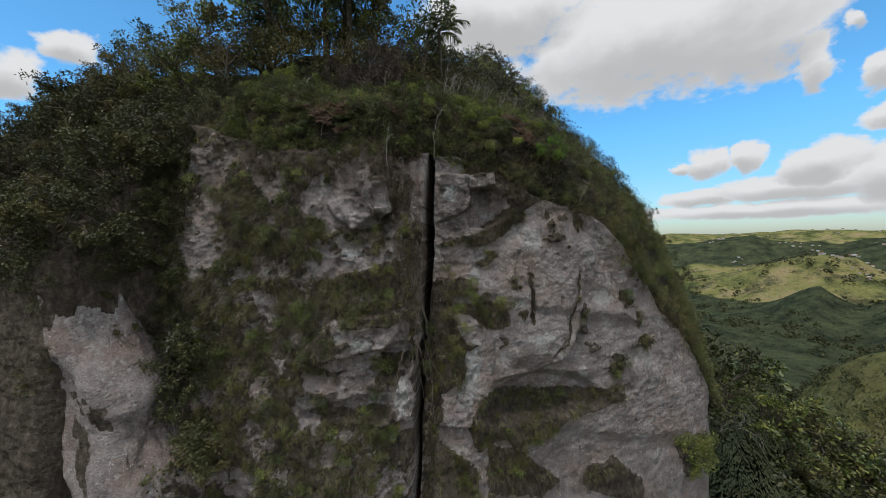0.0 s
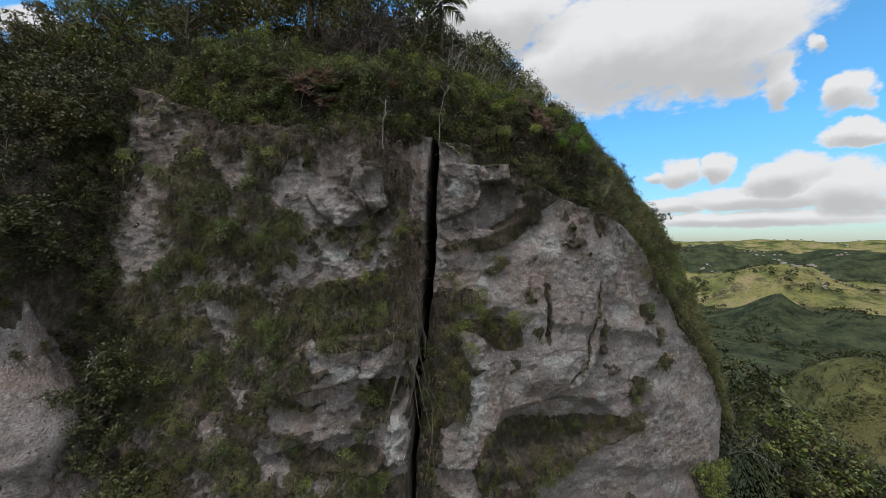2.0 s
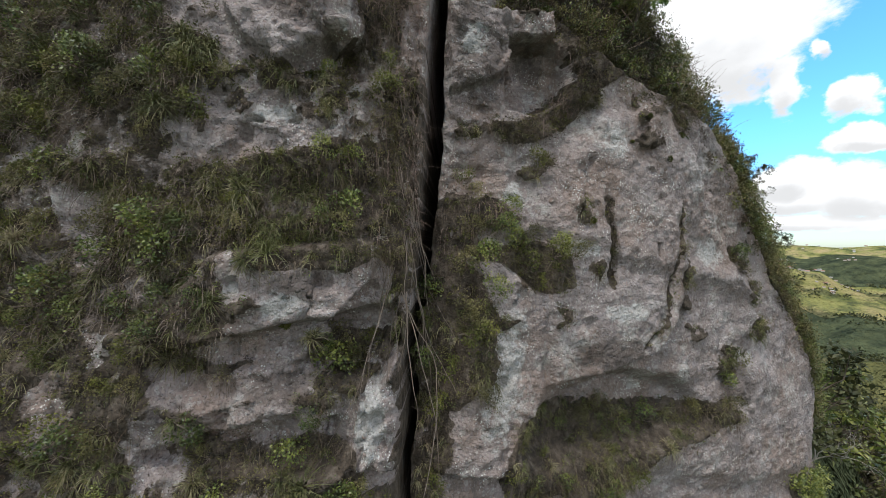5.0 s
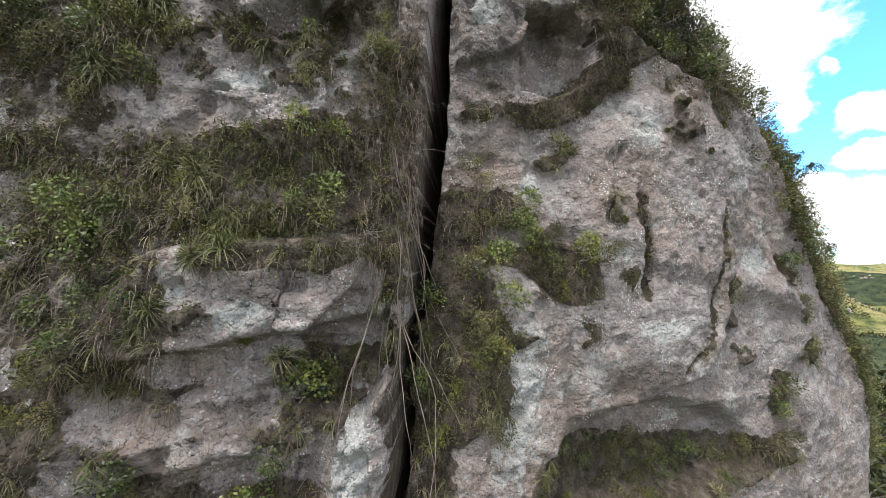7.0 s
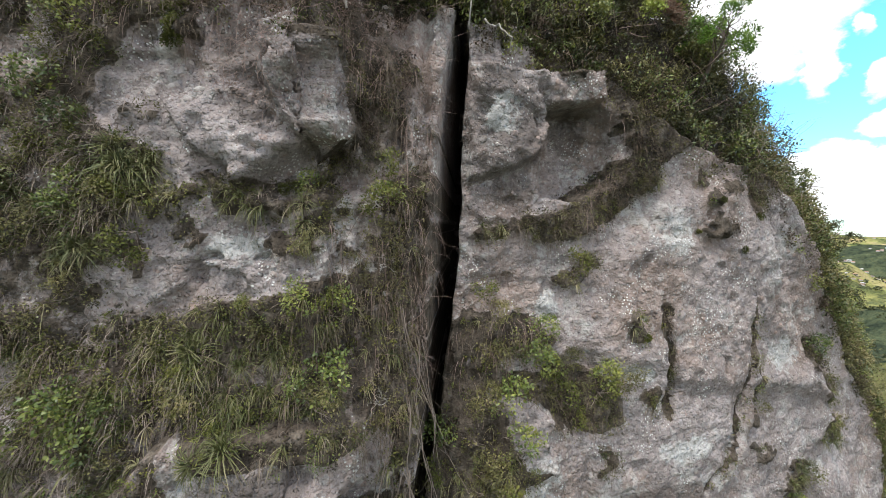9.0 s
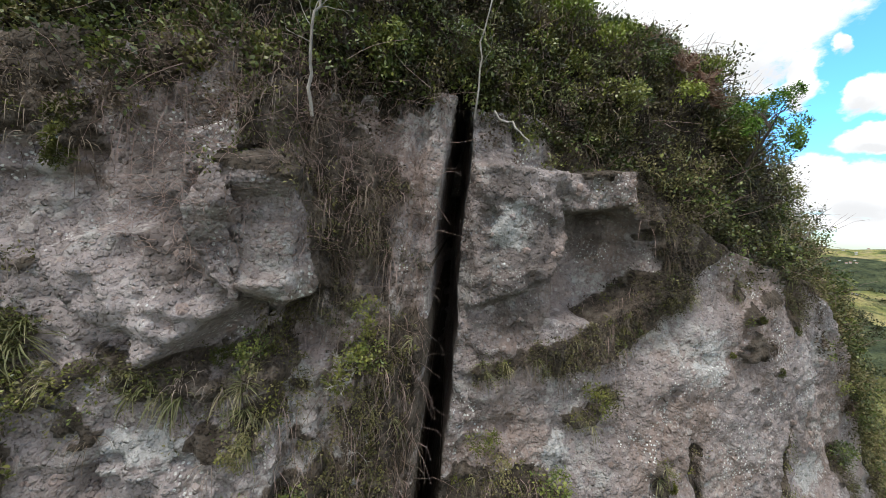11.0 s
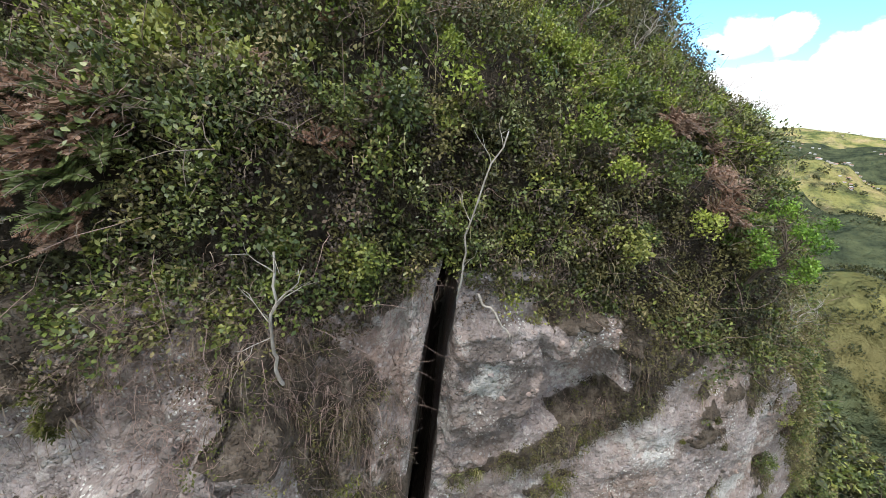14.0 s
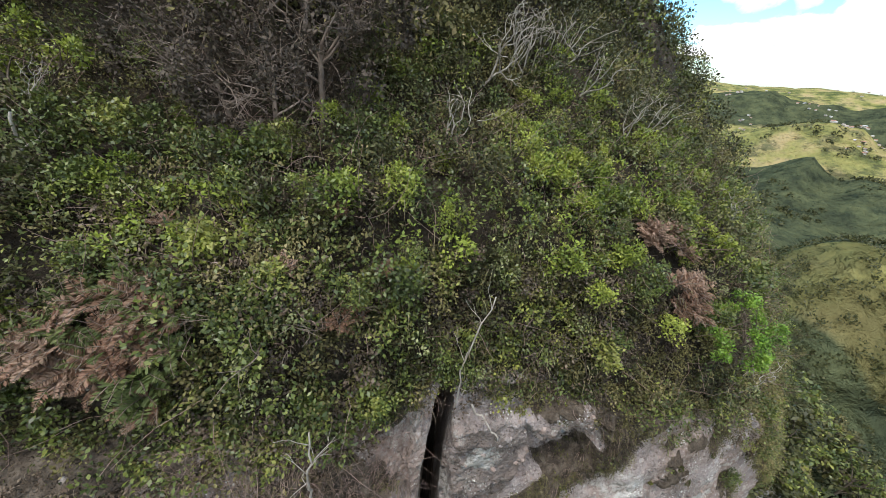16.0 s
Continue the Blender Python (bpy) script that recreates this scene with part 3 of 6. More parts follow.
# earth and plants on the bare rock, right of the crack
BEDS = (
    # beside the crack
    ((-0.24, 58.17), (0, 58.29), (0.63, 58.27), (1.11, 58.16), (1.27, 57.79), (0.64, 57.76), (0.46, 57.5), (0.65, 57.41), (1.22, 57.46), (1.63, 57.42), (2.06, 57.22), (2.3, 56.93), (2.28, 56.63), (1.64, 56.47), (1.23, 56.59), (0.94, 56.96), (0.56, 57.06), (0.3, 57.13), (0.48, 56.88), (0.71, 56.36), (0.76, 56.01), (1.23, 55.97), (0.68, 55.68)),
    ((-0.6, 56.9), (-0.24, 58.17), (0.3, 57.13), (0.71, 56.36), (0.76, 56.01), (0.5, 55.62), (0.77, 55.34), (0.69, 54.95), (0.35, 54.75), (0.11, 54.37), (-0.5, 54.6)),
    ((-0.6, 54.61), (-0.23, 54.63), (0.21, 53.94), (-0.16, 52.73), (0.39, 52.45), (1.13, 51.73), (1.31, 50.7), (-0.62, 50.5)),
    # the ledge under the notch, the floor of the hollow, low bands
    ((0.06, 59.51), (0.42, 59.63), (0.6, 59.83), (1.18, 59.87), (1.58, 59.97), (1.99, 60.26), (2.4, 60.6), (3.18, 60.91), (3.07, 60.59), (2.52, 60.07), (2.21, 59.79), (1.59, 59.58), (1.18, 59.51), (0.6, 59.55), (0.15, 59.4)),
    ((1.26, 54.05), (1.97, 54.13), (4.6, 53.73), (6.59, 53.66), (6.98, 53.12), (6.04, 52.87), (4.58, 52.69), (3.66, 52.21), (2.78, 51.93), (2.15, 52.41), (1.34, 52.31), (0.96, 53.27)),
    ((1.73, 52.22), (2.99, 51.64), (4.31, 50.37), (3.62, 49.84), (1.51, 50.6)),
    ((5.26, 50.75), (6.52, 50.71), (8.19, 49.26), (7.58, 48.53), (5.48, 49.75)),
    ((9.88, 50.53), (12.4, 50.0), (13.0, 48.0), (10.56, 48.56)),
    # between the block and the slab, under the rim
    ((0.98, 62.15), (1.29, 61.95), (1.83, 62.25), (2.08, 61.88), (2.2, 61.54), (2.38, 61.33), (2.6, 60.9), (2.3, 60.45), (2.55, 60.38), (2.95, 60.59), (3.62, 61.03), (3.92, 61.3), (4.51, 60.98), (4.95, 60.7), (5.65, 60.55), (5.85, 61.5), (3.23, 62.6), (0.95, 62.5)),
)
TUFTS = ((1.63, 58.93, 0.3, 0.16), (7.35, 57.06, 0.35, 0.25), (7.87, 56.14, 0.25, 0.3), (8.37, 55.16, 0.5, 0.32), (6.8, 54.41, 0.4, 0.5), (5.36, 56.76, 0.16, 0.3), (5.47, 56.08, 0.2, 0.22), (5.66, 55.38, 0.3, 0.18), (2.47, 57.92, 0.13, 0.25), (2.83, 56.92, 0.1, 0.18),
         (3.98, 60.51, 0.2, 0.15), (3.99, 60.11, 0.16, 0.14), (4.14, 59.68, 0.3, 0.1), (4.53, 60.32, 0.14, 0.18), (5.17, 60.42, 0.14, 0.3), (2.01, 55.88, 0.1, 0.25), (-3.35, 61.85, 0.2, 0.35), (-1.5, 55.35, 0.42, 0.28), (-3.0, 56.35, 0.4, 0.12),
         (-2.5, 59.97, 0.6, 0.15), (-3.4, 59.72, 0.3, 0.2), (-3.8, 59.95, 0.4, 0.22), (-2.19, 59.45, 0.15, 0.15), (-3.19, 59.45, 0.16, 0.13), (-1.75, 59.5, 0.28, 0.22), (-3.75, 60.7, 0.2, 0.12), (-3.6, 59.2, 0.14, 0.2))
# pale lichen and darker rock patches: centre, half width, half height, turn
LICHEN = ((1.2, 58.35, 0.5, 0.35), (1.05, 55.1, 0.6, 1.9, -8), (-1.1, 54.8, 0.35, 1.0), (-2.3, 56.5, 0.5, 0.3), (-3.0, 56.7, 0.3, 0.2), (2.6, 57.3, 0.6, 0.3), (3.6, 56.0, 0.8, 0.3), (-2.6, 59.3, 0.7, 0.3), (0.4, 61.3, 0.4, 0.5), (6.3, 57.2, 0.7, 0.5), (3.4, 59.6, 0.5, 0.6))
DARK_PATCHES = ((-2.0, 56.75, 0.6, 0.3), (1.55, 61.2, 0.5, 0.5), (0.5, 61.0, 0.9, 1.3), (-2.6, 61.6, 0.6, 0.5), (-2.2, 55.3, 0.9, 0.3), (3.3, 55.2, 1.3, 0.4), (-1.1, 61.2, 0.4, 1.2), (0.6, 60.2, 0.5, 0.4), (-7.6, 61.9, 0.9, 0.8), (5.2, 55.9, 0.4, 0.6), (7.2, 53.9, 0.9, 0.8), (-2.4, 61.0, 0.3, 0.6, 20))
SLOT, SLIT = ((3.11, 58.3), (3.16, 57.53), (3.12, 56.56)), ((5.12, 58.34), (4.91, 57.33), (4.63, 56.45), (4.43, 55.71), (3.9, 55.24))


def bare(x, z):
    """How bare the face is: above 0.5 rock, below it earth and plants."""
    left, right = np.full(np.shape(x), -1.0), np.full(np.shape(x), 1.0)
    for c in SLABS:
        left = np.maximum(left, np.clip(outline(x, z, c) / 0.25, -1, 0.9 if c[0][0] > -6 else 0.16))
    # the fluted column beside the crack is half covered
    left = np.maximum(left, 0.34 * smooth(x, -1.6, -1.4) * smooth(z, 59.8, 60.6) - 0.28 + 0.26 * smooth(x, -0.75, -0.6)) - 0.5 * smooth(-x, 7.9, 8.7)
    for c in BEDS:
        right = np.minimum(right, np.clip(-outline(x, z, c) / 0.25 - 0.1, -0.9, 1))
    b = np.where(x > crack_x(z), right, left)
    u, w = x + 0.16 * fbm(x, 0 * x + 5, z, 3.0, 3, 55, 0.6), z + 0.16 * fbm(x, 0 * x + 9, z, 3.0, 3, 57, 0.6)
    for cx, cz, rx, rz in TUFTS:
        b = np.minimum(b, -blob(u, w, cx, cz, rx, rz) * 1.2)
    b = np.minimum(b, 1.0 - 1.5 * np.maximum(near_line(0.6 * x + 0.4 * u, z, SLOT, 0.11), near_line(0.6 * x + 0.4 * u, z, SLIT, 0.06)))
    b = b + 0.48 * fbm(x, 0 * x + 3.1, z, 1.5, 5, 31, 0.68)
    thin = 0.5 * smooth(fbm(x, 0 * x + 8, z, 2.4, 4, 35, 0.65), 0.4, 0.7) * smooth(x, -9.5, -8.5) * (x < -0.3)
    return np.maximum(smooth(b, -0.15, 0.22), thin)


def relief(x, z):
    """Metres by which the rock stands out of (or back from) its plan."""
    r = 0.10 * fbm(x, 0 * x, z, 0.3, 2, 3) + (0.08 - 0.055 * smooth(x, 0.8, 2.0)) * facets(x, z * 0.8, 1.15, 9) + (0.035 - 0.022 * smooth(x, 0.8, 2.0)) * facets(x + 0.3 * z, z, 0.42, 14)
    # tilted beds
    s = (z + 0.10 * x + 0.35 * lattice(x * 0.5, 0 * x, z * 0.3, 5)) / 1.25
    r = r + 0.02 * smooth(s - np.floor(s), 0.0, 0.85) - 0.01
    # the block with its undercut, the slabs beside it
    r = r + 0.34 * inside(x, z, ((-2.18, 61.54), (-2.30, 61.12), (-1.91, 60.56), (-1.71, 60.38), (-1.44, 60.62), (-1.43, 61.24), (-1.59, 61.64), (-1.85, 61.82)), 0.07)
    r = r + 0.26 * inside(x, z, ((-3.36, 60.85), (-2.97, 61.08), (-2.20, 61.08), (-1.86, 60.56), (-2.52, 60.01), (-3.04, 60.40)), 0.08)
    r = r + 0.16 * inside(x, z, ((-2.55, 61.39), (-2.51, 61.88), (-1.82, 62.19), (-1.63, 61.59), (-2.16, 61.04)), 0.09)
    r = r - 0.30 * inside(x, z, ((-2.51, 59.96), (-1.83, 60.52), (-1.38, 60.53), (-1.29, 60.04), (-2.18, 59.86)), 0.12)
    # the nose, its cave, and the wall below
    r = r + 0.32 * inside(x, z, ((-4.09, 55.58), (-4.27, 56.03), (-3.26, 57.21), (-2.51, 57.30), (-1.13, 57.42), (-1.01, 56.47), (-1.68, 56.33), (-2.08, 55.83), (-2.65, 55.47)), 0.1)
    r = r - 0.42 * inside(x, z, ((-2.04, 55.56), (-1.65, 56.26), (-0.85, 56.39), (-0.76, 55.73), (-1.08, 55.08), (-1.87, 55.49)), 0.16)
    r = r + 0.10 * inside(x, z, ((-4.26, 54.90), (-3.91, 55.51), (-2.58, 55.59), (-2.05, 54.96), (-2.69, 54.82)), 0.06)
    r = r - 0.30 * inside(x, z, ((-4.17, 54.81), (-2.56, 54.78), (-1.56, 54.98), (-1.43, 54.34), (-1.54, 54.09), (-4.15, 54.25)), 0.12)
    r = r + 0.22 * inside(x, z, ((-1.36, 54.05), (-1.39, 55.30), (-1.03, 55.82), (-0.76, 55.65), (-0.68, 54.90), (-0.72, 53.89)), 0.1)
    r = r - 0.20 * smooth(blob(x, z, -2.87, 59.2, 0.13, 0.055), 0.0, 0.7) - 0.12 * smooth(blob(x, z, -2.3, 59.2, 0.14, 0.04), 0.0, 0.7)
    # the column left of the crack stands back behind the block and is fluted
    col = smooth(x, -1.72, -1.6) * smooth(-x, 0.55, 0.62) * smooth(z, 57.5, 58.6)
    r = r + col * (-0.12 + 0.05 * np.sin(x * 21 + 1.3 * lattice(x * 2, 0 * x, z * 0.4, 8)))
    # right of the crack: block, its dark notch, the pale pillar, the bulge over its hollow
    r = r + 0.22 * inside(x, z, ((-0.11, 62.01), (0.90, 61.98), (1.21, 60.76), (0.84, 60.62), (0.21, 59.60), (-0.04, 59.94)), 0.12)
    r = r + 0.30 * inside(x, z, ((0.90, 61.98), (1.90, 62.10), (1.98, 61.63), (1.07, 61.47)), 0.07)
    r = r - 0.5 * inside(x, z, ((1.14, 61.46), (1.97, 61.60), (2.45, 61.25), (2.37, 60.46), (1.69, 60.05), (1.07, 60.12), (1.05, 60.76)), 0.1)
    r = r + 0.14 * inside(x, z, ((1.72, 61.47), (2.43, 61.48), (2.52, 61.09), (1.93, 61.15)), 0.06)
    r = r + 0.20 * inside(x, z, ((0.06, 59.40), (2.97, 60.14), (3.75, 61.23), (5.06, 60.08), (7.73, 56.18), (0.19, 57.84)), 0.6)
    r = r + 0.30 * inside(x, z, ((-0.21, 53.31), (0.18, 55.18), (0.41, 56.97), (0.87, 57.02), (1.74, 56.39), (1.77, 54.64), (1.19, 53.15)), 0.2)
    r = r + 0.42 * inside(x, z, ((1.85, 54.61), (1.74, 56.49), (1.9, 59.8), (5.3, 59.8), (5.27, 57.71), (4.99, 56.10), (4.36, 55.08), (3.05, 54.72)), 0.3) * smooth(-z, -59.2, -55.8)
    r = r - 0.42 * inside(x, z, ((1.28, 53.59), (1.78, 54.47), (3.29, 54.57), (4.16, 54.88), (4.87, 54.36), (6.30, 54.11), (6.50, 53.10), (4.74, 53.00), (1.97, 52.96)), 0.4)
    r = r + 0.18 * inside(x, z, ((4.56, 55.67), (5.28, 57.01), (7.71, 56.76), (8.20, 55.39), (6.30, 54.11), (4.51, 54.35)), 0.7)
    r = r + 0.20 * inside(x, z, ((4.19, 52.46), (5.17, 53.81), (8.21, 54.31), (10.52, 52.96), (10.98, 50.31)), 0.7)
    r = r - 0.3 * near_line(x, z, ((4.3, 57.38), (4.28, 57.17)), 0.07)
    r = r - 0.10 * near_line(x, z, ((2.77, 59.14), (2.62, 58.42), (2.42, 57.82)), 0.08)
    r = r - 0.12 * near_line(x, z, ((-2.32, 61.53), (-2.28, 61.12), (-1.83, 60.54)), 0.06)
    r = r - 0.07 * near_line(x, z, ((1.05, 62.00), (1.12, 60.83), (0.84, 60.62)), 0.06)
    return r


def lean(x, z):
    """The face leans back above and steps out below; left of the gully an earth slope comes forward."""
    d = z - 57
    left = np.where(d > 0, 0.10 * d, 0.09 * d) + 0.25 * smooth(x, -1.6, -0.9) * smooth(z, 61.2, 62.8)
    right = np.where(d > 0, 0.05 * d, 0.13 * d)
    far = np.where(d > 0, 0.0 * d, 0.04 * d)
    w = smooth(x, 0.8, 2.8)
    slope = -0.70 * smooth(-x, 9.0, 10.6) * np.clip(rim_z(x) - z, 0, 4.6)
    return np.where(x < -0.26, left + slope, right * (1 - w) + far * w)


def gap_x(z):
    return crack_x(z) + 0.045 * lattice(z * 0.9, 0 * z, 0 * z, 61) + 0.02 * lattice(z * 2.6, 0 * z, 0 * z, 63) + 0.01 * lattice(z * 6, 0 * z, 0 * z, 62)


def gap_half(z):
    return np.interp(z, (50, 54, 56, 57, 57.6, 59, 62.0, 62.5, 62.8), (0.05, 0.06, 0.075, 0.09, 0.105, 0.125, 0.13, 0.105, 0.05))


def face_point(u_x, u_y, nx, ny, z):
    """A point of the finished face over a point of the plan with its outward direction."""
    wobble = 0.05 * fbm(u_x, 0 * z + 6, z, 3.0, 2, 39)
    b = bare(u_x, z)
    r = relief(u_x + 0.03 * fbm(u_x, 0 * z, z, 2.2, 3, 33), z + 0.03 * fbm(u_x, 0 * z + 5, z, 2.2, 3, 37))
    y = u_y + lean(u_x, z) + 0.2 * near_line(u_x + wobble, z, SLOT, 0.13) + 0.10 * near_line(u_x + wobble, z, SLIT, 0.07)
    calm = 1 - 0.3 * smooth(u_x, 0.9, 2.2)
    # cobbles in the bare rock, fine roughness, ragged earth elsewhere
    st = 0.045 * np.clip(0.6 - pebbles(u_x, 0 * z, z, 0.34, 11), 0, 1) + 0.085 * np.clip(0.6 - pebbles(u_x, 0 * z + 2, z, 0.15, 17), 0, 1)
    pit = pebbles(u_x * 1.5, 0 * z + 4, z, 0.62, 19)
    r = r - b * (0.11 - 0.07 * smooth(u_x, 0.8, 2.0)) * smooth(0.30 - pit, 0.0, 0.14)
    r = r + calm * b * st * (0.5 + 0.9 * smooth(fbm(u_x, 0 * z, z, 0.6, 2, 23), -0.2, 0.5)) + 0.026 * calm * fbm(u_x, 0 * z, z, 5.0, 3, 41, 0.7)
    r = r + calm * b * (0.035 * (0.5 - np.abs(fbm(u_x, 0 * z, z * 1.3, 1.5, 2, 45))) - 0.045 * smooth(fbm(u_x, 0 * z, z, 3.2, 2, 47), 0.35, 0.7))
    r = r + (1 - b) * (0.07 + 0.08 * fbm(u_x, 0 * z, z, 2.2, 3, 51))
    gap = gap_x(z)
    half = gap_half(z)
    cut = 1 - smooth(np.abs(u_x - gap) / half, 0.97, 1.06)
    r = r * (1 - cut) - 6.0 * cut
    nx, ny = nx * (1 - cut) + 0.045 * cut, ny * (1 - cut) - cut  # the crack runs straight back
    return np.stack([u_x + nx * r, y + ny * r, z + 0 * r], -1), b


def grid_faces(n, m):
    i, j = np.meshgrid(np.arange(n - 1), np.arange(m - 1), indexing="ij")
    a = i * m + j
    return np.stack([a, a + m, a + m + 1, a + 1], -1).reshape(-1, 4)


def follow(x):
    """How far the columns of the face follow the crack's winding."""
    return smooth(x, -1.9, -0.7) * smooth(-x, -0.9, 0.0)


def build_face():
    xs = np.concatenate([np.arange(-24, -10, 0.16), np.arange(-10, -5.4, 0.075), np.arange(-5.4, -0.95, 0.042), np.arange(-0.95, -0.1, 0.022), np.arange(-0.1, 5.8, 0.042), np.arange(5.8, 13.2, 0.06), np.arange(13.2, 21, 0.12)])
    ys = np.interp(xs, PLAN_X, PLAN_Y)
    for _ in range(3):
        far = (xs < -1.9) | (xs > 0.6)
        k = np.convolve(np.pad(ys, 6, mode="edge"), np.ones(13) / 13, "valid")
        ys = np.where(far, k, ys)
    tx, ty = np.gradient(xs), np.gradient(np.where((xs > -1.8) & (xs < 0.5), np.interp(xs, (-1.8, 0.5), (14.5, 16.1)), ys))
    l = np.hypot(tx, ty)
    nx, ny = ty / l, -tx / l
    by = smooth(xs, -1.2, -0.8) * smooth(-xs, -0.7, -0.2)  # beside the crack the rock looks straight out
    nx, ny = nx * (1 - by), ny * (1 - by) - by
    zs = np.concatenate([np.arange(24, 48, 0.6), np.arange(48, 51, 0.1), np.arange(51, 63.6, 0.042), np.arange(63.6, 66.4, 0.14)])
    n, m = len(xs), len(zs)
    X, Z = np.repeat(xs[:, None], m, 1), np.repeat(zs[None], n, 0)
    O = X + 0.25
    X = X + follow(X) * (gap_x(Z) + 0.25) - O * (1 - gap_half(Z) / 0.13) * smooth(0.75 - np.abs(O), 0.0, 0.55)
    Y, NX, NY = np.repeat(ys[:, None], m, 1), np.repeat(nx[:, None], m, 1), np.repeat(ny[:, None], m, 1)
    top = rim_z(xs)[:, None] + 0.12 * lattice(X * 1.7, 0 * X, 0 * X, 71) + 0.3 * lattice(X * 0.75, 0 * X, 0 * X, 73) * (smooth(-X, 1.8, 3.0) + smooth(X, 1.5, 3.0))
    Zc = np.minimum(Z, top)
    P, b = face_point(X.ravel(), Y.ravel(), NX.ravel(), NY.ravel(), Zc.ravel())
    P, b = P.reshape(n, m, 3), b.reshape(n, m)
    P[..., 1] += np.maximum(Z - top, 0) * 1.2  # rolls back over the rim
    P[..., 2] += np.maximum(Z - top, 0) * 0.25
    return xs, zs, P, b


FX, FZ, FP, FB = build_face()
_n, _m = FB.shape
cliff = tagged(new("cliff"), "grey weathered conglomerate cliff split by a narrow vertical crack", "cliff", kind="structure")
me = mesh_of("cliff_face", FP.reshape(-1, 3), grid_faces(_n, _m), ROCK, True)
me.attributes.new("soil", "FLOAT", "POINT").data.foreach_set("value", (1 - FB).astype(np.float32).ravel())
for _name, _spots in (("lichen", LICHEN), ("dark_patch", DARK_PATCHES)):
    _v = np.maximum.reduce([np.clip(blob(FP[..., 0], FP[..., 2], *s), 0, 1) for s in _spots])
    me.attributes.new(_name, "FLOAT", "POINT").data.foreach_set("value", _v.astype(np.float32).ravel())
face = tagged(new("cliff_face", me), "bare grey and pinkish rock face with earthy ledges")
face.parent = cliff
FN = unit(np.cross(np.gradient(FP, axis=0), np.gradient(FP, axis=1)))
FN = np.where((FN[..., 1] > 0)[..., None], -FN, FN)


def on_face(x, z):
    """The place and outward direction of the face at x, z."""
    x = x - follow(x) * (gap_x(np.asarray(z, float)) + 0.25)
    i, j = np.clip(np.searchsorted(FX, x), 0, _n - 1), np.clip(np.searchsorted(FZ, z), 0, _m - 1)
    return FP[i, j], FN[i, j], FB[i, j]


# slab added deep in the rock to block sky showing through the crack
bm = bmesh.new()
bmesh.ops.create_cube(bm, size=1, matrix=Matrix.LocRotScale((-0.5, 21.4, 64.2), None, (2.6, 0.6, 4.4)))
me = bpy.data.meshes.new("crack_end")
bm.to_mesh(me)
bm.free()
me.materials.append(ROCK)
tagged(new("crack_end", me), "added rock slab closing the back of the crack").parent = cliff


# ---- the wooded top ----
def rim_y(x):
    return np.interp(x, PLAN_X, PLAN_Y) + lean(x, rim_z(x)) + 0.1


def top_point(x, d):
    """The earth of the top, d metres behind the rim."""
    y = rim_y(x) + d
    h = np.interp(x, TOP_X, TOP_RISE)
    dd = np.maximum(d, 0)
    z = rim_z(x) - 0.15 + h * (1 - np.exp(-np.interp(x, TOP_X, TOP_STEEP) * dd / h)) + np.interp(x, TOP_X, TOP_BACK) * smooth(d, 3, 8) + 0.42 * np.clip(dd - 7, 0, 10) * smooth(x, -9, -2) * (1 + 0.6 * smooth(x, 0, 2) * smooth(-x, -8, -6)) - 0.25 * np.maximum(dd - 18, 0) ** 1.6 + 3.0 * np.minimum(d, 0)
    z = z + 0.9 * smooth(d, 6, 11) * smooth(x, 4, 6.5) * smooth(-x, -12, -9.5)
    # a steep bank of earth stands right behind the rim
    z = z + 1.0 * smooth(d, 0.0, 0.4) * (1 - smooth(d, 0.7, 3.0)) * smooth(x, -8, -5.5) * smooth(-x, -6.0, -4.0)
    z = z + smooth(d, 0.1, 1.0) * (0.30 * fbm(x, y, 0 * x, 0.5, 3, 81) + 0.14 * fbm(x, y, 0 * x, 1.6, 2, 85))
    return np.stack([x, y, z], -1)


def build_top():
    xs = np.arange(-24, 21.01, 0.16)
    ds = np.concatenate([[0.05], np.arange(0.04, 8, 0.14), np.arange(8, 26, 0.6)])
    X, D = np.meshgrid(xs, ds, indexing="ij")
    P = top_point(X.ravel(), D.ravel()).reshape(len(xs), len(ds), 3)
    P[:, 0, 2] -= 0.5 * (np.abs(xs + 0.25) > 0.45)  # the earth reaches down behind the rim, but not into the crack
    me = mesh_of("cliff_top", P.reshape(-1, 3), grid_faces(len(xs), len(ds)), SHADED_EARTH, True)
    ob = tagged(new("cliff_top", me), "steep earthy top slope under dense scrub")
    ob.parent = cliff


build_top()


def on_top(x, d):
    x, d = np.asarray(x, float), np.asarray(d, float)
    p = top_point(x, d)
    e = 0.15
    n = unit(np.cross(top_point(x + e, d) - p, top_point(x, d + e) - p))
    return p, np.where((n[..., 2] < 0)[..., None], -n, n)

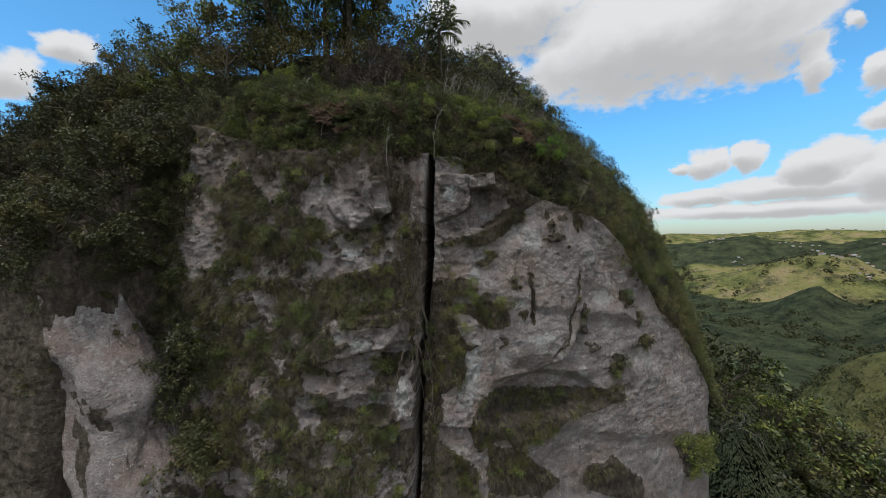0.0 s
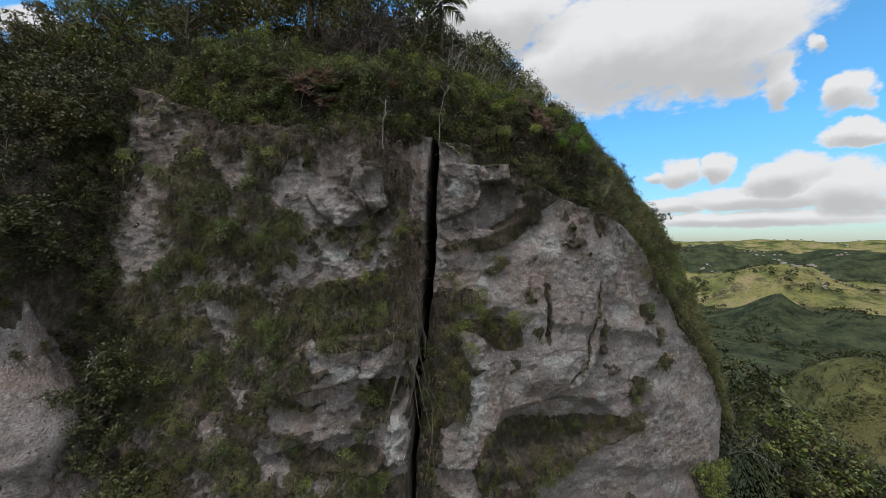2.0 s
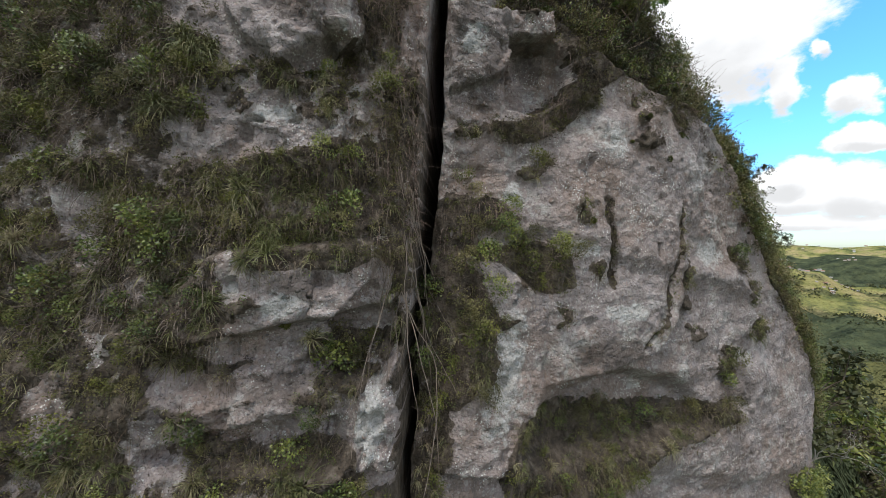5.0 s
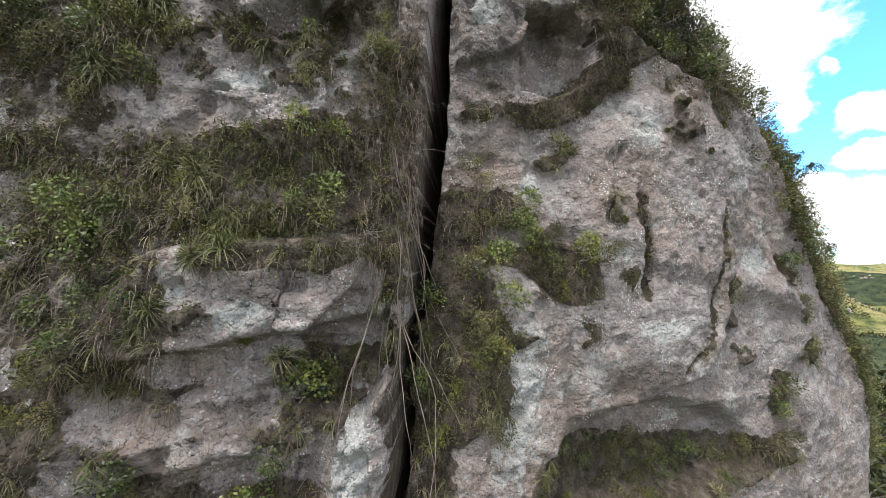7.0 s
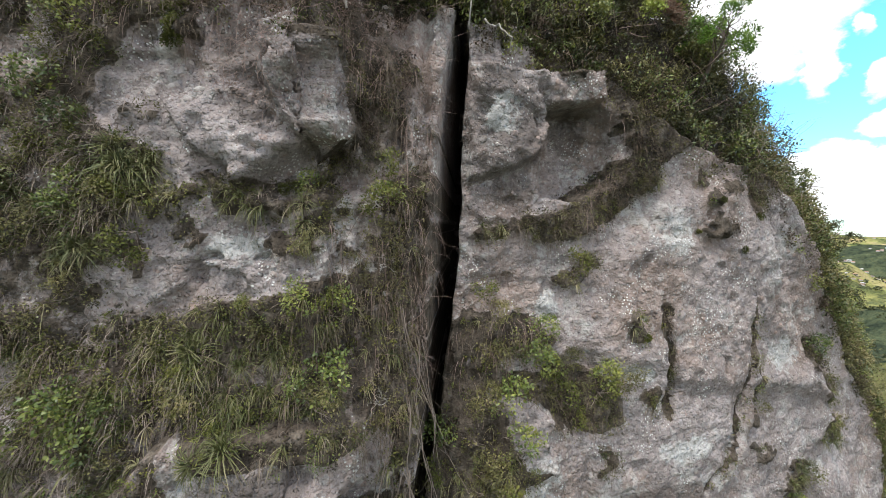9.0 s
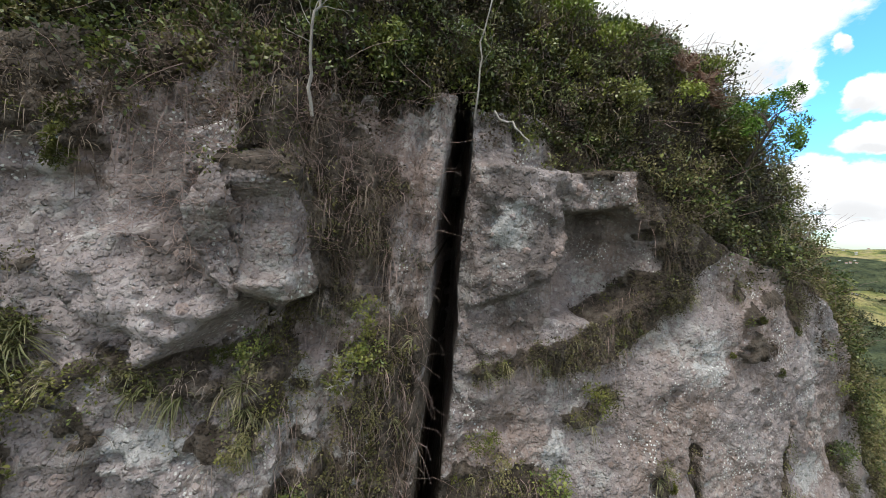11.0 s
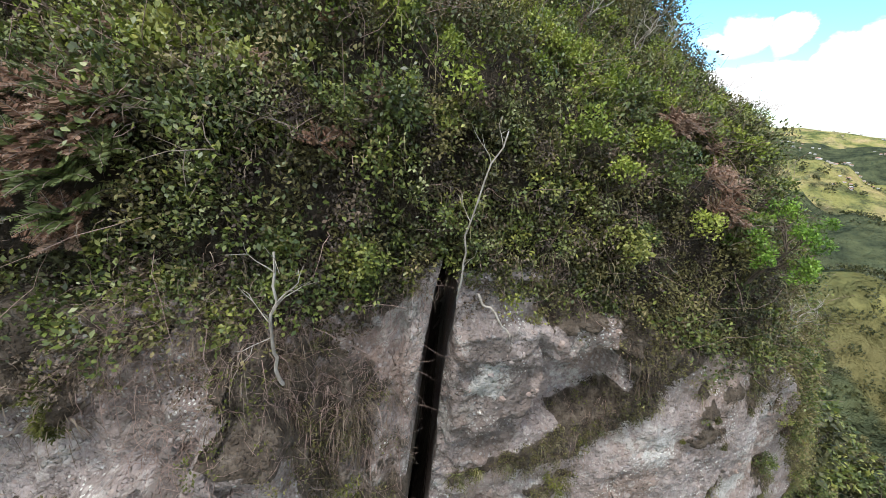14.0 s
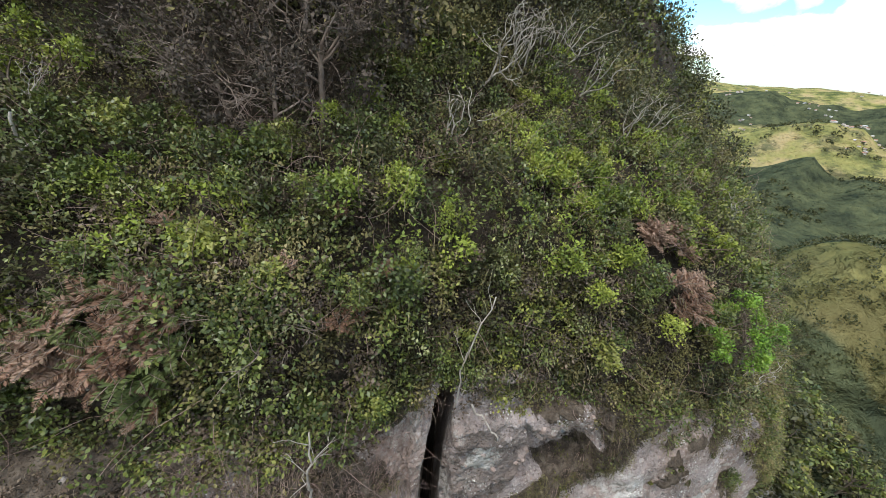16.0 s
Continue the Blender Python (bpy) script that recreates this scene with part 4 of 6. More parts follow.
# ---- far land ----
def ground_z(x, y):
    """Valley floor, hills and the spurs round the cliff."""
    def hill(az, r, top, sr, st, base=-90):
        a = radians(az)
        hx, hy = 1.4 + r * math.sin(a), 1.2 + r * math.cos(a)
        u = (x - hx) * math.sin(a) + (y - hy) * math.cos(a)
        v = (x - hx) * math.cos(a) - (y - hy) * math.sin(a)
        return (top - base) * np.exp(-0.5 * (u / sr) ** 2 - 0.5 * (v / st) ** 2)

    r = np.hypot(x - 1.4, y - 1.2)
    z = -90 + 9 * fbm(x, y, 0 * x, 0.004, 4, 91) + smooth(r, 500, 1200) * 18 * fbm(x, y, 0 * x, 0.0021, 4, 95, 0.55)
    turn = np.degrees(np.arctan2(x - 1.4, y - 1.2))

    def ridge(r0, w, azimuths, elevations):
        """A long hill across the view, by the elevation of its crest seen from the cliff."""
        top = 60 + r0 * np.tan(np.radians(np.interp(turn, azimuths, elevations)))
        return (top + 90) * np.exp(-0.5 * ((r - r0 - 0.35 * w * fbm(x, y, 0 * x, 0.004, 2, 94)) / w) ** 2) * smooth(turn, azimuths[0] - 12, azimuths[0]) * smooth(-turn, -azimuths[-1] - 12, -azimuths[-1])

    far = np.maximum.reduce([ridge(1100, 170, (22, 29.3, 32.7, 35.3, 37.7, 40.4, 42.4, 44.6, 50, 60), (-8, -6.4, -5.1, -3.7, -3.0, -2.5, -3.1, -4.1, -5.5, -7)),
                             ridge(1750, 210, (20, 29.2, 32.1, 34.3, 36.3, 38.6, 40.8, 42.4, 44.6, 60), (-2.2, -1.4, -1.1, -0.6, -1.5, -1.9, -1.9, -1.3, -0.6, -1.2)),
                             ridge(820, 80, (28, 32.2, 35.3, 37.8, 39.9, 41.3, 42.9, 44.6, 50), (-10.5, -9.4, -8.7, -7.3, -5.7, -6.8, -7.5, -6.5, -7.5))])
    far = far * (1 + 0.07 * fbm(x, y, 0 * x, 0.011, 5, 93, 0.6)) + smooth(r, 450, 700) * (9 * (0.4 - np.abs(fbm(x, y, 0 * x, 0.0065, 3, 97))))
    ring = 146 * np.exp(-0.5 * ((r - 3100) / 420) ** 2) * (1.0 + 0.10 * fbm(x, y, 0 * x, 0.0016, 3, 99))
    near = hill(44.5, 205, -14, 42, 34) + hill(52, 300, -10, 60, 60)
    # the mountain under the cliff, and the spur behind it
    m = np.hypot((x - 2) / 1.25, y - 34)
    body = 150 * np.exp(-0.5 * (np.maximum(m - 11, 0) / 34) ** 2) - 12
    body = body * smooth(y, 8.0, 17.0) * smooth(x, -60, -8)
    t = np.clip(((x - 13) * 22 + (y - 27) * 14.5) / (22 ** 2 + 14.5 ** 2), 0, 1)
    off = np.hypot(x - (13 + 22 * t), y - (27 + 14.5 * t))
    spur = (np.interp(t, (0, 0.3, 0.85, 1), (52.5, 48.0, 37.5, 31)) + 90) * np.exp(-0.5 * (off / 11) ** 2)
    return z + np.maximum.reduce([far, ring, near, np.minimum(body, 130), spur]) - 3 * smooth(-np.abs(z), -1, 0)


def build_ground():
    az = np.radians(np.concatenate([np.arange(-180, 8, 4.0), np.arange(8, 62, 0.5), np.arange(62, 180.1, 4.0)]))
    rr = np.concatenate([[0.01], np.geomspace(9, 4900, 210)])
    A, R = np.meshgrid(az, rr, indexing="ij")
    X, Y = 1.4 + R * np.sin(A), 1.2 + R * np.cos(A)
    Z = ground_z(X.ravel(), Y.ravel())
    v = np.stack([X.ravel(), Y.ravel(), Z], -1)
    k = Nodes("far_land")
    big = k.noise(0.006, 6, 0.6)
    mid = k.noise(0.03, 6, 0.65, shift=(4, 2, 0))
    # pasture green, brightened in colour for the sunlit hills
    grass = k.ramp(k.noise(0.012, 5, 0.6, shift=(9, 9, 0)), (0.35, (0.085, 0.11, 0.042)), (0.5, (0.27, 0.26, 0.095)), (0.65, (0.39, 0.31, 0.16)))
    # forest green, greyed in colour for some distance haze
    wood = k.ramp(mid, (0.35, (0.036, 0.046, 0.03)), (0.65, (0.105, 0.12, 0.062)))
    sep = k.nt.nodes.new("ShaderNodeSeparateXYZ")
    k.nt.links.new(k.pos, sep.inputs[0])
    dist = k.nt.nodes.new("ShaderNodeVectorMath")
    dist.operation = "LENGTH"
    k.nt.links.new(k.pos, dist.inputs[0])
    # pasture on the middle hills; forest colour, doubling as cloud shade, on the steep near slopes and the long ridge
    # behind
    past = k.math("MULTIPLY", k.step(dist.outputs["Value"], 880, 960), k.step(dist.outputs["Value"], 1350, 1480, 1.0, 0.0))
    past = k.math("ADD", past, k.step(dist.outputs["Value"], 2200, 2600))
    low = k.step(sep.outputs[2], -88, -66)
    past = k.math("MULTIPLY", past, low)
    past = k.math("ADD", past, k.math("MULTIPLY", k.math("MULTIPLY", k.step(dist.outputs["Value"], 180, 192), k.step(dist.outputs["Value"], 222, 236, 1.0, 0.0)), k.step(sep.outputs[2], -34, -26, 0.0, 0.5)))
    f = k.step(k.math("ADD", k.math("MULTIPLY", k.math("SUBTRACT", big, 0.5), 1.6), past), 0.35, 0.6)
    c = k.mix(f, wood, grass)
    # dark blotches that stand in for cloud shadow as well as woods
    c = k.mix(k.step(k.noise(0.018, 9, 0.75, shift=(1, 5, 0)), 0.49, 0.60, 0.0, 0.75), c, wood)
    field = k.math("MULTIPLY", k.step(dist.outputs["Value"], 262, 245), k.step(k.noise(0.05, 4, 0.6, shift=(6, 1, 2)), 0.28, 0.5))
    c = k.mix(k.math("MULTIPLY", k.math("MULTIPLY", field, f), 0.85), c, (0.115, 0.11, 0.046))
    b = k.bump(k.noise(0.10, 6, 0.75), 1.0, 6.0)
    b = k.bump(k.noise(0.007, 5, 0.6, shift=(3, 3, 3)), 1.0, 85.0, b)
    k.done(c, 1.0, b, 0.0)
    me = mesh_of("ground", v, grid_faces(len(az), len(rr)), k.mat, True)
    tagged(new("ground", me), "green hills and wooded valleys reaching the horizon", "land", kind="structure")


build_ground()


# ---- rock beside the face ----
def rock_pillar(cx, cy, zt, zb, radius, seed, drift, squash=1.0):
    zs = np.concatenate([np.arange(zb, 50, 0.5), np.arange(50, zt, 0.1)])
    w = np.linspace(0, 2 * np.pi, 110, endpoint=False)
    W, Z = np.meshgrid(w, zs, indexing="ij")
    q = (zt - Z) / 6.0
    X0, Y0 = cx + drift * q, cy + 0 * Z
    rad = radius * (0.62 + 0.38 * smooth(zt - Z, 0.0, 4.5) + 0.03 * q) + 0.25 * lattice(W * 1.3, 0 * W, Z * 0.7, seed + 2)
    bx, by = np.cos(W) * 3, np.sin(W) * 3
    r = rad + 0.14 * fbm(bx, by, Z, 0.35, 3, seed) + 0.16 * facets(bx * radius / 3 + by * radius / 4, Z * 0.6, 0.9, seed + 4) + 0.05 * fbm(bx, by, Z, 1.2, 3, seed + 4) + 0.04 * fbm(bx, by, Z, 4.0, 3, seed + 8)
    r = r + 0.06 * np.clip(0.6 - pebbles(bx * radius / 3, by * radius / 3, Z, 0.3, seed + 9), 0, 1)
    r = r * np.sqrt(np.clip((zt + 0.25 - Z) / 0.7, 0.02, 1.0))
    P = np.stack([X0 + np.cos(W) * r, Y0 + np.sin(W) * r * squash, Z], -1)
    n, m = len(w), len(zs)
    i, j = np.meshgrid(np.arange(n), np.arange(m - 1), indexing="ij")
    k = (i + 1) % n
    f = np.stack([i * m + j, k * m + j, k * m + j + 1, i * m + j + 1], -1).reshape(-1, 4)
    me = mesh_of("rock_pillar", P.reshape(-1, 3), f, ROCK, True)
    soil = smooth(Z, zt - 0.35, zt - 0.05) + smooth(fbm(bx, by, Z, 0.8, 4, seed + 12, 0.6), 0.45, 0.8) * 0.7
    me.attributes.new("soil", "FLOAT", "POINT").data.foreach_set("value", np.clip(soil, 0, 1).astype(np.float32).ravel())
    ob = tagged(new("rock_pillar", me), "pale pinkish rock pillar before the face")
    ob.parent = cliff


rock_pillar(-11.0, 13.5, 58.8, 30, 1.6, 201, 1.9)
rock_pillar(-14.6, 14.6, 57.0, 30, 1.1, 231, 1.3)
rock_pillar(10.2, 24.0, 58.6, 44, 0.9, 251, 0.3)


# ---- plants: one function a kind ----
def shrub(seed, height=0.8, spread_=0.55, leaf=0.075, count=420, mat=None, bark=None, wide=0.55, depth=1, lobes=9):
    r = np.random.default_rng(seed)
    wood, green = Heap(), Heap()
    for _ in range(5):
        a = r.uniform(0, 2 * np.pi)
        branches(wood, (0, 0, -0.08), (math.cos(a) * spread_, math.sin(a) * spread_, 1.0), height * r.uniform(0.5, 0.7), 0.014 * height + 0.003, depth, r, 0.2, 0.7, 3, 3)
    leaf_domes(green, [(0, 0, height * 0.32)], [(0, 0, 1)], height * (0.42 + 0.22 * spread_), count, leaf, r, wide, lobes, 0.1, 0.62)
    return [("woody_base", wood.mesh("woody_base", bark), ""), ("foliage", green.mesh("foliage", mat), "")]


def bare_shrub(seed, height=0.8, mat=None, depth=3, kids=3, radius=0.012, stems=3, fan=0.7, cuts=(5, 4)):
    r = np.random.default_rng(seed)
    wood = Heap()
    for _ in range(stems):
        a = r.uniform(0, 2 * np.pi)
        branches(wood, (0, 0, -0.06), (math.cos(a) * 0.5, math.sin(a) * 0.5, 1.0), height * r.uniform(0.4, 0.6), radius * height + 0.0022, depth, r, 0.25, fan, kids, 3, None, cuts)
    return [("branch_crown", wood.mesh("branch_crown", mat), "")]


def grass_rosette(seed, length=0.42, count=130, width=0.008):
    r = np.random.default_rng(seed)
    h = Heap()
    a, t = r.uniform(0, 2 * np.pi, count), r.uniform(0.15, 1.25, count)
    d = np.stack([np.cos(a) * np.sin(t), np.sin(a) * np.sin(t), np.cos(t)], -1)
    add_blades(h, d * 0.03 + np.array((0, 0, -0.04)), d, r.uniform(0.55, 1.1, count) * length, width, r, 0.9, 3)
    old = Heap()
    k = count // 3
    a = r.uniform(0, 2 * np.pi, k)
    d = np.stack([np.cos(a), np.sin(a), 0.1 + 0 * a], -1)
    add_blades(old, d * 0.02 + np.array((0, 0, -0.05)), d, r.uniform(0.4, 0.9, k) * length, width * 0.9, r, 1.5, 3)
    return [("leaf_rosette", h.mesh("leaf_rosette", BLADE), ""), ("withered_skirt", old.mesh("withered_skirt", LEAF_DRY), "withered straw-coloured blades")]


def fern(seed, mat, size=0.55, fronds=11):
    r = np.random.default_rng(seed)
    stalk, leaf = Heap(), Heap()
    for i in range(fronds):
        a, t = r.uniform(0, 2 * np.pi), r.uniform(0.3, 1.0)
        d = np.array((math.cos(a) * math.sin(t), math.sin(a) * math.sin(t), math.cos(t)))
        p = wander((0, 0, -0.05), d, size * r.uniform(0.7, 1.15), 8, 0.07, r, 0.12)
        add_tube(stalk, p, 0.006, 0.002, 3)
        for q in np.linspace(0.2, 1.0, 22):
            u = q * 7.999
            j = int(u)
            c = p[j] + (p[min(j + 1, 8)] - p[j]) * (u - j)
            t_ = unit(p[min(j + 1, 8)] - p[max(j - 1, 0)])
            s = unit(np.cross(t_, (0, 0, 1.0)))
            l = size * 0.2 * math.sin(math.pi * min(0.98, 0.16 + 0.84 * q)) + 0.015
            add_leaves(leaf, np.stack([c, c]), np.stack([s + t_ * 0.45, -s + t_ * 0.45]) + r.normal(size=(2, 3)) * 0.08, l, l * 0.2 + 0.005, r, 0.1)
    return [("stalk", stalk.mesh("stalk", TWIG), ""), ("frond_crown", leaf.mesh("frond_crown", mat), "")]


def moss_cushion(seed, size=0.25):
    r = np.random.default_rng(seed)
    h = Heap()
    n = 620
    d = unit(r.normal(size=(n, 3)))
    d[:, 2] = np.abs(d[:, 2])
    p = d * size * r.uniform(0.6, 1.0, n)[:, None] * np.array((1, 0.9, 0.75)) * (0.75 + 0.35 * lattice(d[:, 0] * 2.2, d[:, 1] * 2.2, d[:, 2] * 2.2, seed))[:, None]
    add_leaves(h, p, d + r.normal(size=(n, 3)) * 0.6, r.uniform(0.025, 0.055, n), 0.022, r)
    return [("cushion", h.mesh("cushion", MOSS), "tight yellow-green moss leaves")]


def tree(seed, height=3.0, mat=None, bark=None, leaf=0.12, count=1500, crown=0.5, lean_=0.15, shape=1.0, depth=2):
    r = np.random.default_rng(seed)
    wood, green = Heap(), Heap()
    p = wander((0, 0, -0.2), (r.normal() * lean_, r.normal() * lean_, 1), height * 0.55, 6, 0.08, r)
    add_tube(wood, p, 0.024 * height, 0.012 * height, 6)
    tips = []
    for i in range(8):
        q = p[r.integers(2, 7)]
        a = r.uniform(0, 2 * np.pi)
        branches(wood, q, (math.cos(a) * crown * 1.6, math.sin(a) * crown * 1.6, 0.8 * shape), height * r.uniform(0.2, 0.32), 0.010 * height, depth, r, 0.2, 0.65, 3, 3, tips)
    P = np.array([t[0] for t in tips])
    P = P[r.choice(len(P), min(len(P), 20), replace=False)]
    mid = P.mean(0)
    leaf_domes(green, P, unit(P - mid + np.array((0, 0, 0.1))), r.uniform(0.09, 0.17, len(P)) * height, count // len(P), leaf, r, 0.5, 4, 0.2, 0.5)
    return [("trunk", wood.mesh("trunk", bark), ""), ("crown", green.mesh("crown", mat), "")]


def palm(seed, height=2.4, size=1.3):
    r = np.random.default_rng(seed)
    wood, green = Heap(), Heap()
    p = wander((0, 0, -0.2), (0.05, 0, 1), height, 6, 0.03, r)
    add_tube(wood, p, 0.09, 0.06, 7)
    for i in range(13):
        a, t = i * 2.4 + r.uniform(-0.2, 0.2), 0.25 + 0.085 * i
        d = np.array((math.cos(a) * math.sin(t), math.sin(a) * math.sin(t), math.cos(t)))
        q = wander(p[-1], d, size * r.uniform(0.85, 1.1), 9, 0.04, r, 0.13)
        add_tube(wood, q, 0.018, 0.005, 3)
        for s_ in np.linspace(0.15, 1, 30):
            u = s_ * 8.99
            j = int(u)
            c = q[j] + (q[j + 1] - q[j]) * (u - j)
            t_ = unit(q[j + 1] - q[j])
            s = unit(np.cross(t_, (0, 0, 1.0)))
            l = size * 0.38 * math.sin(math.pi * (0.12 + 0.8 * s_)) + 0.08
            add_blades(green, np.stack([c, c]), np.stack([s + t_ * 0.7, -s + t_ * 0.7]), l, 0.035, r, 0.6, 2)
    return [("trunk", wood.mesh("trunk", BARK), ""), ("frond_crown", green.mesh("frond_crown", LEAF), "")]


def vine(seed, length=2.0, strands=3):
    r = np.random.default_rng(seed)
    out = []
    for i in range(strands):
        h = Heap()
        add_tube(h, wander((r.normal() * 0.05, -0.03 * i, 0), (r.normal() * 0.2, -0.15, -1), length * r.uniform(0.6, 1), 14, 0.10, r, 0.10), 0.007, 0.004, 4)
        out.append(("strand", h.mesh("strand", TWIG), ""))
    return out


def stand(p, n, up, size, spin):
    """A pose at p whose upright lies between the slope's direction and straight up."""
    z = Vector(tuple(unit(np.asarray(n) * (1 - up) + np.array((0, 0, 1.0)) * up)))
    return Matrix.Translation(tuple(p)) @ z.to_track_quat("Z", "Y").to_matrix().to_4x4() @ Matrix.Rotation(spin, 4, "Z") @ Matrix.Scale(size, 4)


def spread(name, kinds, places, label, category, group="", up=0.6, sizes=(0.8, 1.25), r=rng):
    """Sets copies of a few built kinds at (point, direction[, size])."""
    firsts = [None] * len(kinds)
    for i, pl in enumerate(places):
        k = int(r.integers(len(kinds))) if i >= len(kinds) else i
        s = pl[2] if len(pl) > 2 else r.uniform(*sizes)
        m = stand(pl[0], pl[1], up, s, r.uniform(0, 2 * np.pi))
        if firsts[k] is None:
            firsts[k] = thing(name, kinds[k], label, category, group, m)
        else:
            copy_thing(firsts[k], m)


def fern_spot(x, d):
    """Where ferns keep the other scrub away."""
    return (blob(x, d, -3.3, 0.42, 0.6, 0.24) > 0) | (blob(x, d, 2.7, 0.75, 0.65, 0.26, -26) > 0)


def bare_of_ferns(x, d):
    return not fern_spot(x, d)


def top_places(n, xs, ds, r=rng, where=None, sink=0.05):
    out = []
    while len(out) < n:
        x, d = r.uniform(*xs), ds[0] + (ds[1] - ds[0]) * r.uniform() ** 1.3
        if (where or bare_of_ferns)(x, d) == 0:
            continue
        p, q = on_top(x, d)
        out.append((p - q * sink, q))
    return out


def face_places(n, xs, zs, r=rng, limit=0.35, sink=0.02):
    out, tries = [], 0
    while len(out) < n and tries < n * 60:
        tries += 1
        x, z = r.uniform(*xs), r.uniform(*zs)
        p, q, b = on_face(x, z)
        if b > limit or abs(x - crack_x(z)) < 0.3 or z > rim_z(x):
            continue
        out.append((p - q * sink, q))
    return out


def at_face(*spots):
    return [(on_face(x, z)[0], on_face(x, z)[1], s) for x, z, s in spots]


def at_top(*spots):
    return [(on_top(x, d)[0] - np.array((0, 0, 0.08)), on_top(x, d)[1], s) for x, d, s in spots]


def at_canopy(*spots):
    return [(on_top(x, d)[0] + np.array((0, -0.12, 0.3)), on_top(x, d)[1], s) for x, d, s in spots]


# trees along the crest and down the ridge line
spread("small_tree", [tree(301, 2.8, LEAF, BARK, 0.09, 2300, 0.5), tree(302, 2.6, LEAF_OLIVE, BARK, 0.085, 2300, 0.45), tree(303, 2.7, LEAF, BARK, 0.09, 2300, 0.5)],
       at_top((-2.7, 5.2, 1.45), (-3.9, 5.6, 1.45), (-6.2, 5.4, 1.5), (-1.5, 6.0, 1.2), (-7.6, 5.8, 1.45), (-9.4, 5.2, 1.4), (-12.6, 5.2, 1.15), (-14.4, 4.8, 0.9), (-5.0, 6.0, 1.5), (-19.5, 4.5, 1.1), (-8.4, 4.2, 1.2), 
              (-15.6, 0.4, 0.6), (-14.7, 0.6, 0.7), (-13.5, 0.8, 0.6), (-12.5, 1.2, 0.75), (-11.5, 1.6, 0.8), (-10.5, 2.0, 0.9), (-9.3, 2.6, 1.0), (-17.0, 0.8, 0.6)),
       "dark small-leaved tree on the wooded crest", "tree", "trees on the crest", 0.95)
spread("bush_tree", [tree(311, 1.8, LEAF, BARK, 0.07, 1700, 0.55), tree(312, 1.6, LEAF_DARK, BARK, 0.07, 1700, 0.6), tree(313, 1.7, LEAF_OLIVE, BARK, 0.06, 1700, 0.6)],
       at_top((3.4, 4.6, 0.6), (4.4, 4.4, 0.55), (5.2, 4.2, 0.6), (6.0, 4.0, 0.6), (6.9, 3.8, 0.65), (7.7, 3.6, 0.9), (8.5, 3.6, 1.1), (9.3, 3.8, 1.2), (10.2, 3.6, 1.3), (11.0, 3.4, 1.3), (11.9, 3.2, 1.3), (12.6, 3.0, 1.3), (7.2, 1.0, 0.6), (8.2, 0.7, 0.75), (9.3, 1.4, 0.9), (10.2, 1.2, 1.0), (11.2, 1.0, 1.0), (8.6, 2.2, 0.9), (9.9, 2.4, 1.1), (6.8, 6.5, 0.9), (5.6, 8.0, 1.1), (4.4, 9.5, 1.1), (3.0, 10.5, 1.2), (1.8, 12.0, 1.3), (3.8, 13.0, 1.3), (5.2, 11.0, 1.2), (0.6, 10.0, 1.2), (7.4, 8.5, 1.1), (-0.6, 9.0, 1.3), (-13, 2.5, 1.1), (-4.4, 4.4, 0.8), (-6.8, 3.8, 0.9), (-10.5, 0.5, 0.9), (-9.4, 0.6, 0.8), (-11.8, 0.4, 0.9)),
       "dense green bush on the ridge line", "bush", "bushes on the ridge line", 0.8)
spread("palm", [palm(321)], at_top((-0.45, 5.4, 1.15), (-5.6, 5.2, 1.7), (-4.4, 5.0, 1.6), (-8.6, 5.0, 1.5)), "slender palm with arching green fronds on the crest", "palm", "palms on the crest", 1.0)
spread("bright_bush", [tree(331, 1.5, LEAF_VIVID, BARK, 0.042, 5200, 0.4)], [((3.95, 17.75, 62.35), (0.2, -0.25, 0.9), 1.0)], "dense fresh green leafy bush on the rim", "bush", "bright bushes", 0.7)
spread("yellow_tree", [tree(333, 1.8, LEAF_BRIGHT, BARK, 0.06, 1800, 0.6)], at_top((-5.4, 2.4, 1.0), (-6.6, 2.6, 0.9)), "small yellow-green tree among the scrub", "tree", "yellow-green trees", 0.8)
spread("brown_tree", [tree(334, 1.9, LEAF_BROWN, TWIG, 0.05, 4200, 0.75, depth=3)], at_top((-3.5, 2.9, 1.2), (-2.4, 3.0, 1.1), (-3.0, 3.9, 1.3), (-2.9, 2.6, 0.9)), "dark brown-leaved tree with tangled grey boughs", "tree", "brown trees", 0.8)
spread("lone_tree", [tree(335, 1.6, LEAF_DARK, BARK, 0.045, 2800, 0.4, 0.4)], [((7.7, 19.9, 58.9), (0.6, -0.2, 0.8), 0.9)] + at_top((3.0, 4.2, 0.5), (4.6, 3.8, 0.5), (6.4, 3.2, 0.55), (7.8, 2.8, 0.65), (9.0, 2.4, 0.75), (10.4, 2.2, 0.9), (2.0, 5.0, 0.6), (0.9, 5.4, 0.7), (11.4, 2.0, 1.0), (5.6, 3.4, 0.45)), "sparse dark tree leaning out from the rim", "tree", up=0.5)

